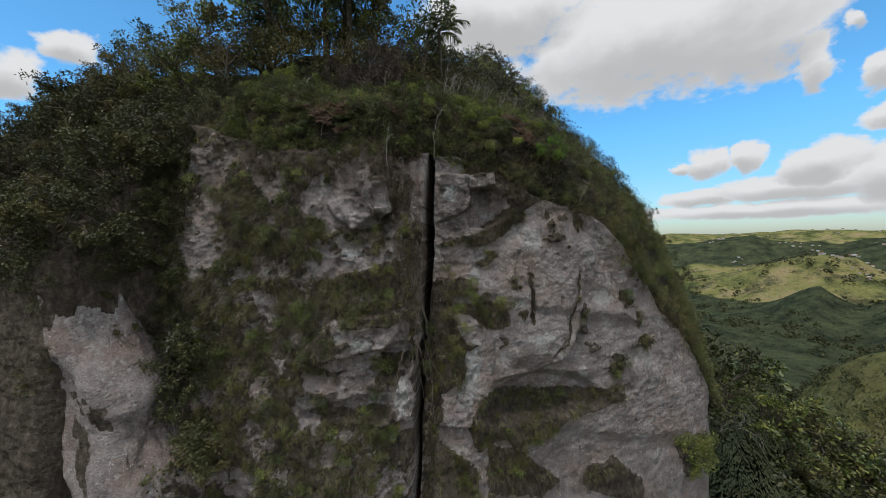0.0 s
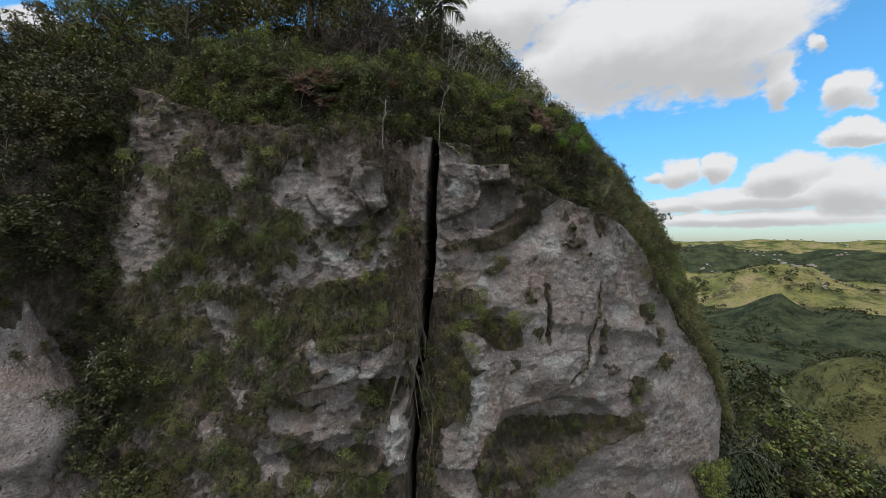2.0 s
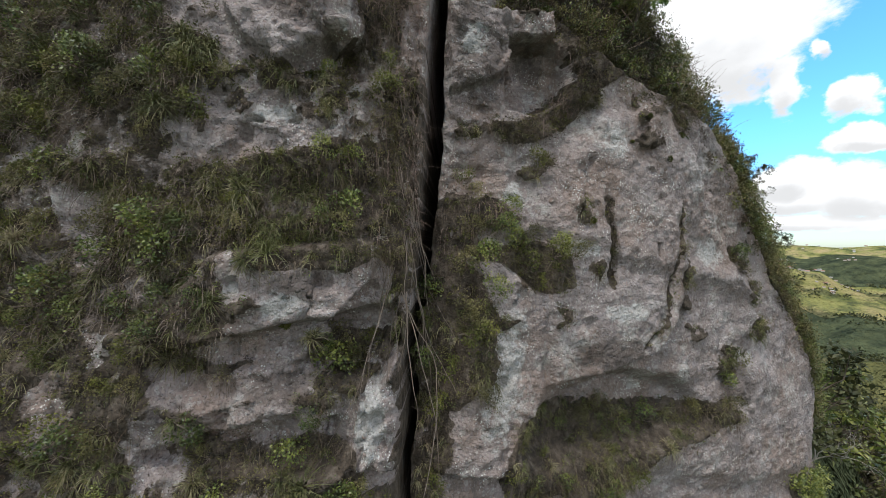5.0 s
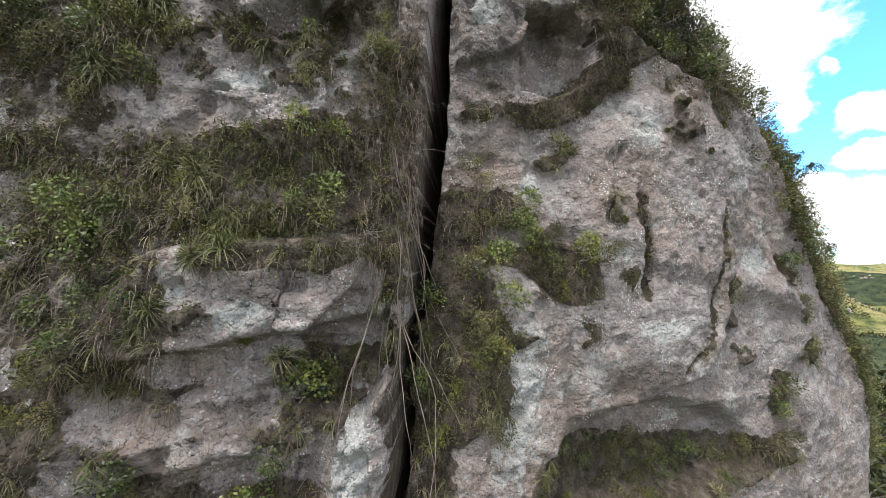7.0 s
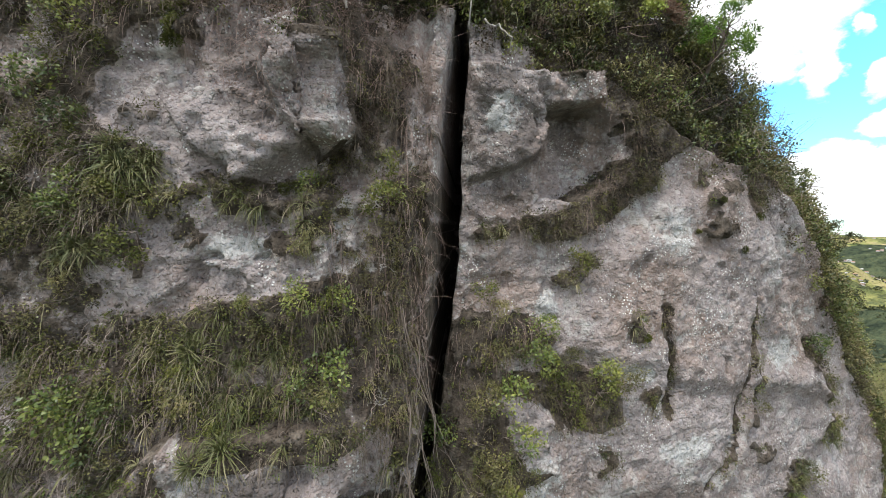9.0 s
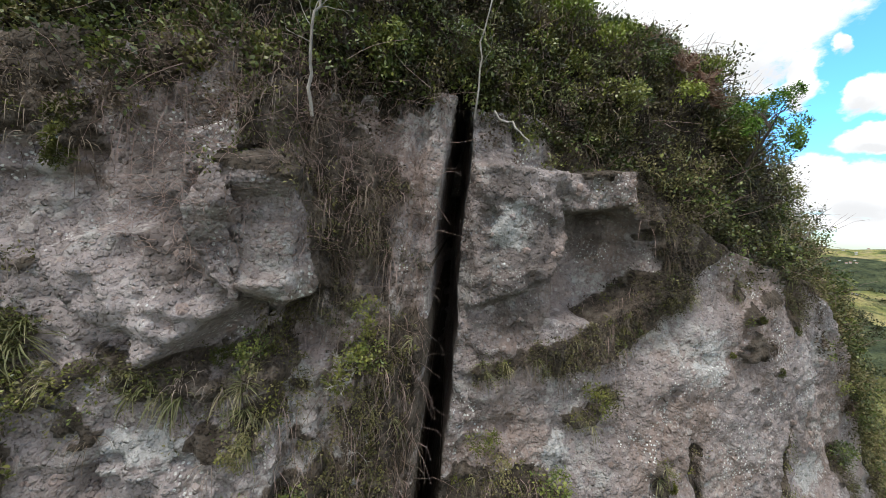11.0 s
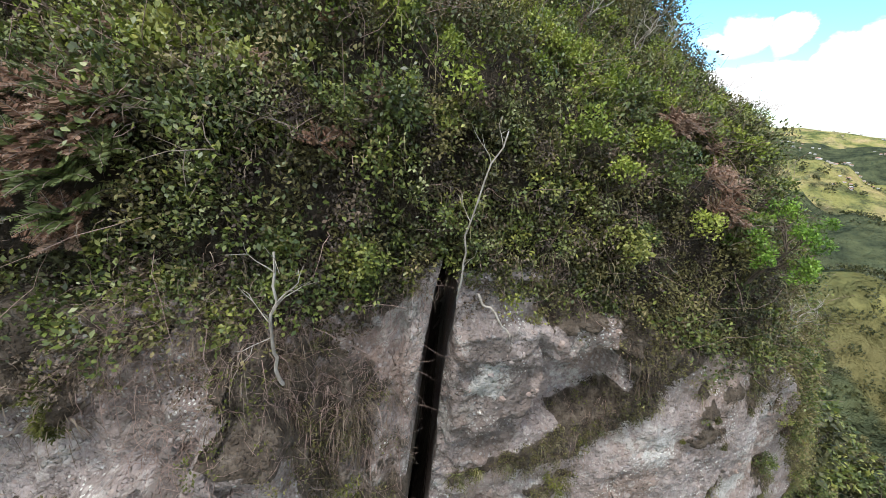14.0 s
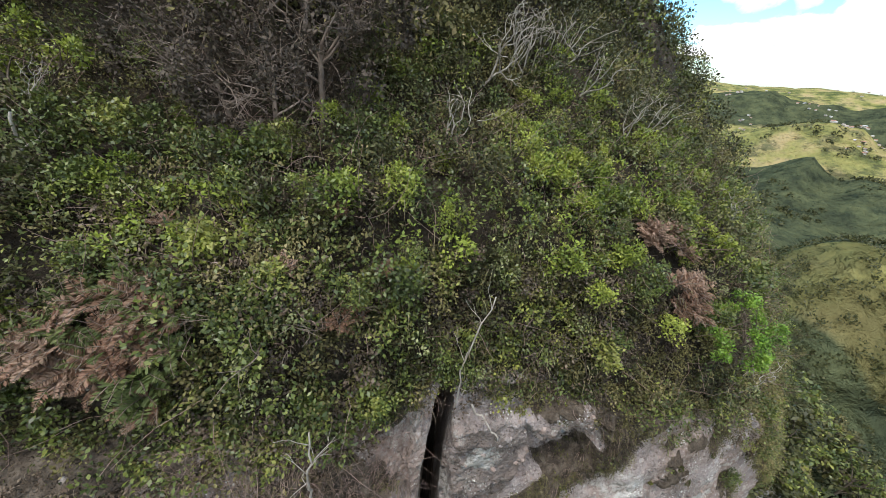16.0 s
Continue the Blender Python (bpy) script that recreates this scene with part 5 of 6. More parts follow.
spread("gully_bush", [tree(315, 2.0, LEAF_DARK, BARK, 0.075, 1700, 0.6, depth=1), tree(316, 1.8, LEAF_OLIVE, BARK, 0.07, 1600, 0.6, depth=1), tree(317, 2.0, LEAF_DARK, BARK, 0.08, 1700, 0.55, depth=1)],
       face_places(40, (-19, -9.2), (58.9, 65), limit=2.0) + [(p, q, 0.55) for p, q in face_places(30, (-9.8, -8.3), (56.5, 63.6), limit=2.0)] + face_places(12, (-8.2, -6.2), (51, 56.5), limit=2.0), "dark leafy bush in the shaded gully", "bush", "gully bushes", 0.7, (0.8, 1.4))

# pale dead wood
spread("dead_tree", [bare_shrub(341, 1.5, DEADWOOD, 3, 3, 0.018, 2, 0.45), bare_shrub(342, 1.3, DEADWOOD, 3, 2, 0.018, 3, 0.4)],
       at_canopy((-0.2, 3.6, 0.9), (0.2, 4.0, 1.0), (0.5, 3.9, 0.9), (1.6, 3.6, 0.8), (-0.6, 2.2, 0.75), (2.4, 2.8, 0.7), (4.2, 1.4, 0.6), (5.4, 0.1, 0.7), (2.9, 3.2, 0.7), (-5.2, 2.2, 0.5)) + at_top((0.7, 4.2, 1.1), (1.0, 4.4, 1.1), (-15.8, 5.0, 1.3)),
       "bleached bare dead tree among the scrub", "dead tree", "dead trees", 0.7)
spread("dead_shrub", [bare_shrub(345, 1.0, DEADWOOD, 3, 3, 0.018, 2, 0.7)],
       [((-8.0, 13.3, 56.5), (0.3, -0.6, 0.8), 1.0)] + at_face((-4.9, 52.6, 0.9), (-1.1, 52.3, 0.8), (-1.2, 59.0, 0.45), (-1.1, 59.85, 0.55), (-0.95, 57.4, 0.4), (9.3, 51.6, 0.8), (-6.2, 55.0, 0.5)), "bleached leafless shrub clinging to the rock", "dead shrub", "dead shrubs", 0.5)


def leaning_stem(points, r0, r1, forks, seed, label):
    r = np.random.default_rng(seed)
    h = Heap()
    p = np.array(points, float)
    q = np.stack([np.interp(np.linspace(0, 1, 12), np.linspace(0, 1, len(p)), p[:, i]) for i in range(3)], -1) + r.normal(size=(12, 3)) * 0.018
    add_tube(h, q, r0, r1, 6)
    parts = [("stem", h.mesh("stem", DEADWOOD), "")]
    for _ in range(forks):
        h = Heap()
        i = int(r.integers(3, 11))
        branches(h, q[i], unit(q[i] - q[i - 2]) + r.normal(size=3) * 0.5, 0.22, r1 * 0.7, 1, r, 0.2, 0.6, 2, 4)
        parts.append(("side_branch", h.mesh("side_branch", DEADWOOD), ""))
    thing("dead_sapling", parts, label, "dead sapling")


leaning_stem(((-1.48, 14.95, 62.1), (-1.47, 14.85, 62.5), (-1.42, 14.85, 62.9), (-1.38, 14.9, 63.35)), 0.016, 0.008, 8, 351, "bleached forked dead stem rising from the rim")
leaning_stem(((-0.1, 16.1, 62.45), (-0.06, 15.95, 62.9), (-0.1, 15.95, 63.3), (0.02, 16.0, 63.8), (0.2, 16.15, 64.2)), 0.012, 0.007, 6, 352, "thin bleached stem curving up beside the crack")
leaning_stem(((0.1, 16.1, 62.5), (0.3, 16.0, 62.4), (0.47, 15.92, 62.25), (0.5, 15.95, 62.05)), 0.016, 0.008, 1, 353, "bare pale branch lying over the rock rim")
leaning_stem(((-4.8, 16.3, 64.6), (-4.8, 16.2, 65.1), (-4.7, 16.2, 65.6)), 0.022, 0.014, 1, 354, "short white dead trunk on the slope")
leaning_stem(((-3.75, 15.1, 63.2), (-3.6, 14.95, 63.6), (-3.35, 14.9, 63.75)), 0.014, 0.008, 2, 355, "bleached crooked branch above the rim")
leaning_stem(((-2.75, 15.1, 62.9), (-2.8, 14.95, 62.5), (-2.72, 14.9, 62.0)), 0.018, 0.010, 2, 356, "pale root hanging over the rim")
leaning_stem(((-2.35, 15.15, 62.95), (-2.3, 15.0, 62.5), (-2.4, 14.95, 62.15)), 0.015, 0.008, 2, 357, "pale root hanging beside another root")

# shrubs of the top
spread("leafy_shrub", [shrub(361, 0.55, 0.6, 0.05, 520, LEAF, BARK), shrub(362, 0.5, 0.7, 0.055, 460, LEAF, BARK, 0.62), shrub(363, 0.6, 0.5, 0.042, 560, LEAF, BARK)],
       at_top((-2.3, 0.08, 0.9), (-2.7, 0.1, 0.9), (-1.7, 0.1, 0.8), (-3.4, 0.06, 0.9), (-4.6, 0.2, 1.0)) + top_places(80, (-8, 6.5), (0.1, 4.0), sink=-0.15), "glossy green broad-leaved shrub on the top slope", "shrub", "leafy shrubs", 0.55)
spread("bright_shrub", [shrub(367, 0.55, 0.6, 0.055, 480, LEAF_BRIGHT, BARK, 0.6), shrub(368, 0.5, 0.7, 0.05, 480, LEAF_BRIGHT, BARK)],
       at_top((-1.1, 1.2, 0.9), (-0.7, 1.9, 0.9)) + top_places(26, (0.4, 3.0), (1.2, 3.6), sink=-0.15) + top_places(18, (0.8, 4.6), (0.3, 2.4), sink=-0.2) + top_places(6, (-6.5, -4.0), (0.6, 3.0), sink=-0.15) + top_places(7, (-3.5, 0), (0.8, 3.0), sink=-0.2), "fresh yellow-green shrub on the top slope", "shrub", "bright shrubs", 0.55, (0.7, 1.1))
spread("rounded_shrub", [shrub(365, 0.8, 0.6, 0.055, 900, LEAF, TWIG, 0.5, 2, 14)], at_top((-2.1, 0.35, 0.95), (-2.0, 0.55, 0.8), (1.9, 1.9, 0.8), (2.9, 1.6, 0.7)), "fresh green rounded shrub above the rim", "shrub", "rounded shrubs", 0.6)
spread("dark_shrub", [shrub(371, 0.7, 0.6, 0.045, 600, LEAF_DARK, BARK), shrub(372, 0.6, 0.7, 0.042, 560, LEAF_DARK, BARK)],
       top_places(45, (-9, 6), (1.0, 5.0)) + top_places(24, (-14, -8), (0.0, 4.5)), "dark small-leaved shrub on the top slope", "shrub", "dark shrubs", 0.6)
spread("olive_shrub", [shrub(381, 0.45, 0.8, 0.036, 480, LEAF_OLIVE, TWIG), shrub(382, 0.5, 0.6, 0.038, 480, LEAF_OLIVE, TWIG)],
       at_top((-0.62, 0.05, 0.6), (-0.47, 0.12, 0.5), (-0.08, 0.1, 0.5), (-0.26, 0.2, 0.6), (0.15, 0.08, 0.6)) + top_places(40, (-1, 7), (0.0, 2.0)) + top_places(22, (4, 12), (0.0, 2.4)), "olive-green twiggy shrub on the slope", "shrub", "olive shrubs", 0.5)
spread("dry_shrub", [bare_shrub(391, 0.7, TANGLE, 3, 3, 0.002, 3, 0.8, (3, 3)), bare_shrub(392, 0.6, TANGLE, 3, 3, 0.002, 3, 0.8, (3, 3))],
       top_places(34, (-5, 8), (0.0, 3.0), sink=-0.25) + face_places(20, (-2.0, -0.8), (61.5, 62.6), limit=1.1) + face_places(16, (0.2, 2.6), (59.6, 60.2), limit=0.8), "leafless grey-brown twiggy shrub", "shrub", "dry shrubs", 0.35, (0.45, 0.8))
_ferns = dict(where=fern_spot, sink=-0.3)
spread("brown_fern", [fern(401, FERN_RED, 0.34, 12), fern(402, FERN_RED, 0.3, 10)],
       top_places(28, (-4.0, -2.6), (0.1, 0.75), **_ferns) + top_places(20, (1.8, 3.7), (0.3, 1.1), **_ferns) + at_canopy((-1.87, 0.6, 0.7), (-1.35, 0.3, 0.7), (-1.2, 0.3, 0.6), (-1.0, 0.45, 0.6), (-3.2, 1.1, 0.7), (-4.3, 0.4, 0.8), (1.3, 1.6, 0.6), (-1.5, 1.0, 0.6)), "withered reddish-brown fern on the slope", "fern", "brown ferns", 0.4, (0.8, 1.15))
spread("green_fern", [fern(411, FERN_GREEN, 0.38), fern(412, FERN_GREEN, 0.34, 10)],
       top_places(9, (-4.0, -2.6), (0.15, 0.75), **_ferns) + at_canopy((-4.4, 0.4, 0.9), (-3.3, 0.6, 0.9), (-3.7, 0.55, 0.9), (2.0, 1.0, 0.7)), "yellow-green fern with feathered fronds", "fern", "green ferns", 0.5, (0.8, 1.2))

# plants of the face
spread("grass_rosette", [grass_rosette(421), grass_rosette(422, 0.36, 120, 0.007), grass_rosette(423, 0.5, 140, 0.009)],
       at_face((-2.6, 57.55, 1.0), (-3.9, 57.6, 1.2), (-4.4, 57.3, 1.2), (-2.2, 57.7, 0.9), (-2.5, 58.0, 0.9), (-4.1, 56.3, 1.3), (-3.6, 60.0, 0.8), (-7.0, 61.2, 1.5), (-6.8, 61.4, 1.4), (7.5, 57.0, 0.7), (-5.3, 56.8, 1.0), (-0.95, 58.0, 0.4))
       + face_places(170, (-7.5, -1.7), (52.0, 60.6)) + face_places(45, (-8.3, -3.5), (58.5, 62.3)) + face_places(30, (0.4, 9.5), (51.0, 55.0)) + top_places(22, (2.5, 10), (0.0, 0.6)), "arching grass-like rosette rooted in the cliff", "grass tuft", "grass rosettes", 0.45, (0.6, 1.1))
spread("ledge_bush", [shrub(431, 0.3, 1.0, 0.027, 420, MOSS, TWIG, 0.55, 1), shrub(432, 0.32, 1.1, 0.032, 380, LEAF, TWIG, 0.6, 1), shrub(433, 0.34, 0.9, 0.026, 420, LEAF_OLIVE, TWIG, 0.55, 1)],
       at_face((-0.35, 55.9, 1.2), (-0.38, 55.3, 1.2), (-0.42, 54.9, 1.1), (-0.2, 54.4, 1.2), (-1.5, 55.45, 1.5), (-1.35, 55.3, 1.3), (-1.7, 55.4, 1.2), (1.55, 59.0, 1.1), (1.7, 58.95, 1.0), (0.1, 56.2, 1.4), (0.2, 55.6, 1.5), (-0.1, 55.0, 1.3), (0.45, 54.8, 1.3), (0.15, 56.9, 1.2), (-0.25, 56.4, 1.3), (1.9, 57.1, 1.3), (2.3, 57.2, 1.2), (1.2, 57.5, 1.2), (0.9, 57.7, 1.2), (-1.05, 60.2, 1.0), (-1.15, 59.8, 1.1), (-0.9, 59.9, 0.9), (7.4, 57.05, 1.0), (4.9, 56.4, 0.8), (0.3, 57.5, 1.3), (0.5, 57.0, 1.4), (0.65, 56.5, 1.2), (0.35, 58.2, 1.1), (0.15, 58.6, 1.0), (1.0, 58.0, 1.1), (0.2, 57.0, 1.3), (0.6, 57.6, 1.2), (1.5, 57.4, 1.2), (1.9, 57.3, 1.1), (0.3, 55.9, 1.3))
       + face_places(120, (-8, -0.8), (51.5, 60.3)) + face_places(40, (-8.5, -3.5), (58.5, 62.2)) + face_places(35, (-0.2, 10), (51.0, 58.8)), "low olive bush on a rock ledge", "bush", "ledge bushes", 0.4, (0.7, 1.3))
spread("moss_cushion", [moss_cushion(441), moss_cushion(442, 0.2)],
       at_face((-3.4, 61.95, 0.75), (-3.42, 61.6, 0.75), (-3.35, 61.75, 0.75), (-2.3, 56.2, 0.7), (-2.05, 60.0, 0.6), (-2.2, 59.95, 0.6), (2.7, 57.85, 0.7), (4.0, 60.15, 0.5), (4.6, 59.3, 0.5), (5.0, 59.9, 0.6), (-9.9, 58.2, 0.9), (3.7, 59.6, 0.4)), "dense yellow-green moss cushion on bare rock", "moss", "moss cushions", 0.2)
spread("hanging_vine", [vine(451), vine(452, 2.6, 4), vine(453, 1.5, 2)],
       [(on_face(x, z)[0] + np.array((0, -0.12, 0)), (0, -0.05, 1.0), s) for x, z, s in ((-0.85, 58.6, 1.0), (-0.72, 58.2, 1.1), (-0.95, 57.9, 1.0), (-0.8, 57.5, 1.1), (-0.66, 57.6, 1.2), (-0.9, 57.0, 1.1), (-0.75, 56.6, 1.1), (-0.7, 61.9, 0.8), (-0.75, 60.6, 0.9), (-0.8, 59.8, 0.9), (-1.0, 61.0, 0.8), (-1.25, 61.8, 0.7), (-0.95, 62.2, 0.7), (-1.15, 60.2, 0.8), (-0.62, 59.2, 1.0))],
       "grey vine strands hanging beside the crack", "vine", "hanging vines", 1.0)


# ---- dense low cover: one object a look ----
def cover_top(name, mat, clumps, leaves, size, xs, ds, field, label, rad=(0.18, 0.4), lift=0.0, wide=0.55, seed=0, level=0.08, out=0.0, lobes=5):
    """Leaf clumps over the earth of the top, where the field of that plant is strong."""
    r = np.random.default_rng(seed)
    h = Heap()
    x = r.uniform(*xs, clumps * 5)
    d = ds[0] + (ds[1] - ds[0]) * r.uniform(size=clumps * 5) ** 1.25
    keep = np.where(fbm(x, d, 0 * x, 0.7, 3, field) + r.normal(size=len(x)) * 0.15 > level)[0][:clumps]
    keep = keep[~fern_spot(x[keep], d[keep]) & ((np.abs(x[keep] + 0.25) > 0.2) | (d[keep] > 0.1)) & (blob(x[keep], d[keep], -3.0, 3.3, 1.3, 1.1) < 0)]
    P, N = on_top(x[keep], d[keep])
    R = r.uniform(*rad, len(keep))
    leaf_domes(h, P + N * (R * lift)[:, None], unit(N + np.array((0, -out, -out * 0.6))), R, leaves, size, r, wide, lobes)
    tagged(new(name, h.mesh(name, mat)), label, "scrub", kind="stuff")


cover_top("scrub_green", LEAF, 430, 120, 0.055, (-7, 7), (0.0, 5.0), 501, "mixed green leaves of low scrub on the slope", (0.22, 0.52), 0.45, seed=1, level=-0.05)
cover_top("scrub_olive", LEAF_OLIVE, 400, 110, 0.046, (-7, 9), (0.0, 4.0), 511, "olive leaves of low scrub on the slope", (0.2, 0.4), 0.4, seed=2, level=-0.05)
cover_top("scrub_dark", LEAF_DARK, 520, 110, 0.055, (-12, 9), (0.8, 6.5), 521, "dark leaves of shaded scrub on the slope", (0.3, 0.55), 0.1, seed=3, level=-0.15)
cover_top("scrub_bright", LEAF_BRIGHT, 150, 90, 0.055, (-3.5, 5.5), (0.6, 4.5), 531, "fresh yellow-green leaves scattered in the scrub", (0.14, 0.32), 1.2, seed=4)
cover_top("scrub_brown", LEAF_DRY, 170, 80, 0.045, (-6, 9), (0.0, 4.0), 541, "withered brown leaves in the scrub", (0.14, 0.34), 0.8, seed=5)
cover_top("scrub_pale", LEAF_PALE, 110, 90, 0.04, (-6, 8), (0.1, 4.0), 545, "pale grey-green leaves in the scrub", (0.14, 0.32), 1.0, seed=25)
cover_top("bank_green", LEAF, 240, 120, 0.052, (-7, 2), (0.02, 0.55), 546, "green leaves on the steep bank above the rim", (0.14, 0.3), 0.3, seed=32, level=-0.2)
cover_top("bank_olive", LEAF_OLIVE, 300, 120, 0.042, (-5, 6.5), (0.02, 0.55), 547, "olive leaves on the steep bank above the rim", (0.14, 0.28), 0.2, seed=33, level=-0.2)
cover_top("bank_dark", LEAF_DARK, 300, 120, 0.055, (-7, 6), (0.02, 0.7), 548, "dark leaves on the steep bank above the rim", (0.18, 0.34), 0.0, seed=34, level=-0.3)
cover_top("bank_dry", LEAF_BROWN, 300, 80, 0.04, (-6, 6.5), (0.02, 0.6), 549, "dry brown leaves on the steep bank above the rim", (0.12, 0.25), 0.3, seed=35, level=-0.1)


def bank_straw(name, mat, n, xs, ds, label, seed, length=0.22, width=0.005, blades=8):
    """Drooping dry stalks that hang through the scrub."""
    r = np.random.default_rng(seed)
    h = Heap()
    x, d = r.uniform(*xs, n), r.uniform(*ds, n)
    P, N = on_top(x, d)
    k = np.repeat(np.arange(n), blades)
    D = unit(N[k] * 0.8 + r.normal(size=(len(k), 3)) * 0.6 + np.array((0, -0.2, 0.35)))
    add_blades(h, P[k] + N[k] * r.uniform(0.05, 0.4, len(k))[:, None] + r.normal(size=(len(k), 3)) * 0.08, D, r.uniform(0.5, 1.3, len(k)) * length, width, r, 1.5, 3)
    tagged(new(name, h.mesh(name, mat)), label, "dry grass", kind="stuff")


bank_straw("bank_straw", LEAF_DRY, 260, (-6.0, 6), (0.0, 0.8), "dry drooping stalks on the bank above the rim", 36, 0.16)
bank_straw("bank_grass", BLADE, 90, (-1, 6), (0.0, 1.0), "pale green grass on the bank above the rim", 37, 0.2, 0.007)
bank_straw("slope_twigs", TANGLE, 200, (-6, 6.5), (0.3, 4.0), "thin grey twigs standing through the scrub", 38, 0.2, 0.005, 6)
cover_top("rim_olive", LEAF_OLIVE, 300, 60, 0.042, (-9, 13), (-0.12, 0.4), 551, "olive leaves hanging over the rim", (0.12, 0.26), 0.0, seed=6, level=-0.3, out=0.8)
cover_top("rim_dry", LEAF_DRY, 240, 50, 0.045, (-6, 12), (-0.12, 0.3), 561, "dry brown leaves hanging over the rim", (0.12, 0.26), 0.0, seed=7, level=-0.1, out=0.8)
cover_top("rim_green", LEAF, 170, 60, 0.048, (-9, 13), (-0.1, 0.5), 571, "green leaves hanging over the rim", (0.12, 0.28), 0.0, seed=8, level=-0.1, out=0.7)
cover_top("crest_leaves", LEAF_OLIVE, 300, 150, 0.10, (-24, -1.5), (4.0, 7.5), 581, "dark leaves of the wood on the crest", (0.7, 1.4), 0.7, seed=9, level=-0.4)
cover_top("crest_scrub", LEAF_OLIVE, 260, 100, 0.06, (-2, 6), (3.6, 8.0), 591, "olive scrub on the rounded summit", (0.3, 0.6), 0.4, seed=26, level=-0.5)
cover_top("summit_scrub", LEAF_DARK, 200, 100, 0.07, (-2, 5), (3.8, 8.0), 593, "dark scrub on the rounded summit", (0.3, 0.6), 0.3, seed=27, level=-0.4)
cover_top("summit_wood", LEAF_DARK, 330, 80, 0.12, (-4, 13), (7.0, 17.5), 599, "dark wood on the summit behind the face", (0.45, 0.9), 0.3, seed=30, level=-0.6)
cover_top("summit_green", LEAF, 130, 80, 0.11, (-2, 13), (7.0, 17.0), 600, "green scrub on the summit behind the face", (0.4, 0.8), 0.4, seed=31, level=-0.4)
cover_top("ridge_scrub", LEAF_OLIVE, 560, 130, 0.055, (6.5, 15), (0.0, 4.5), 595, "olive scrub along the falling ridge", (0.22, 0.45), 0.35, seed=28, level=-0.4)
cover_top("ridge_green", LEAF, 420, 130, 0.055, (6.5, 16), (0.0, 4.5), 597, "green scrub along the falling ridge", (0.22, 0.45), 0.45, seed=29, level=-0.3)
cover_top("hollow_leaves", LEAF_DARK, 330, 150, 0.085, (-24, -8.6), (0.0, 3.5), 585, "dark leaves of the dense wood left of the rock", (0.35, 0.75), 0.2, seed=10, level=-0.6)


def cover_face(name, mat, clumps, leaves, size, xs, zs, field, label, rad=(0.08, 0.2), seed=0, blades=False, level=0.0, hang=0.0, limit=0.4):
    r = np.random.default_rng(seed)
    h = Heap()
    x, z = r.uniform(*xs, clumps * 8), r.uniform(*zs, clumps * 8)
    P, N, B = on_face(x, z)
    ok = (B < limit) & (z < rim_z(x)) & (np.abs(x - crack_x(z)) > 0.26) & (fbm(x, 0 * x, z, 0.9, 3, field) + r.normal(size=len(x)) * 0.25 > level)
    keep = np.where(ok)[0][:clumps]
    P, N = P[keep], N[keep]
    R = r.uniform(*rad, len(keep))
    k = np.repeat(np.arange(len(keep)), leaves)
    D = unit(r.normal(size=(len(k), 3)) + N[k] * 0.8 + np.array((0, 0, 0.4 - hang)))
    base = P[k] + D * (R[k] * r.uniform(0.1, 1.0, len(k)))[:, None] * (0.15 if hang == 0 else 1.6)
    if blades:
        add_blades(h, base, D + N[k] * 0.4, r.uniform(0.5, 1.2, len(k)) * size, 0.009 if hang == 0 else 0.0045, r, 1.0 + hang, 3)
    else:
        leaf_domes(h, P, N, R, leaves, size, r, 0.5, 4)
    tagged(new(name, h.mesh(name, mat)), label, "ground cover", kind="stuff")


cover_face("ledge_cover", LEAF_OLIVE, 2300, 44, 0.03, (-8, 10), (51, 61.6), 601, "low olive plants covering the earthy ledges", (0.1, 0.24), seed=11, level=-0.1)
cover_face("ledge_moss", MOSS, 900, 40, 0.03, (-8, 9), (51, 60.5), 615, "yellow-green mossy mats on the earthy ledges", (0.06, 0.18), seed=21, level=-0.05)
cover_face("ledge_mats", MOSS, 800, 44, 0.03, (-8.5, -1.7), (57.2, 62.2), 617, "low yellow-green mats between the slabs", (0.08, 0.22), seed=22, level=-0.3)
cover_face("ledge_twigs", TWIG, 500, 14, 0.22, (-9, -1.2), (56, 62.4), 619, "thin grey-brown stalks between the slabs", (0.06, 0.2), seed=23, blades=True, hang=0.2, limit=0.6)
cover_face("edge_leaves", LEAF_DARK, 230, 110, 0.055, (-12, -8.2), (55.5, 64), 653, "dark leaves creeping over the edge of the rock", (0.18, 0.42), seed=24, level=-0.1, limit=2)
cover_face("column_plants", LEAF_OLIVE, 170, 40, 0.028, (-1.75, -0.75), (57.1, 60.4), 618, "small olive plants on the fluted rock beside the crack", (0.06, 0.16), seed=41, level=-0.4, limit=0.6)
cover_face("column_straw", LEAF_DRY, 70, 12, 0.24, (-1.75, -0.75), (57.1, 61.6), 620, "dry stalks on the fluted rock beside the crack", (0.06, 0.16), seed=42, blades=True, level=-0.4, hang=0.5, limit=0.8)
cover_face("notch_plants", LEAF_OLIVE, 110, 40, 0.028, (0.0, 3.3), (59.3, 61.1), 622, "small olive plants on the ledge under the notch", (0.06, 0.15), seed=43, level=-0.6, limit=0.5)
cover_face("notch_litter", LEAF_BROWN, 140, 34, 0.034, (0.0, 3.3), (59.3, 61.1), 624, "dry brown leaves on the ledge under the notch", (0.06, 0.16), seed=44, level=-0.6, limit=0.6)
cover_face("ledge_green", LEAF, 500, 40, 0.028, (-8, 9), (50, 61), 611, "small green leaves on the earthy ledges", seed=12, level=0.1)
cover_face("ledge_litter", LEAF_BROWN, 1300, 30, 0.036, (-9, 10), (50, 63), 621, "dry brown leaf litter on the ledges", (0.06, 0.2), seed=13)
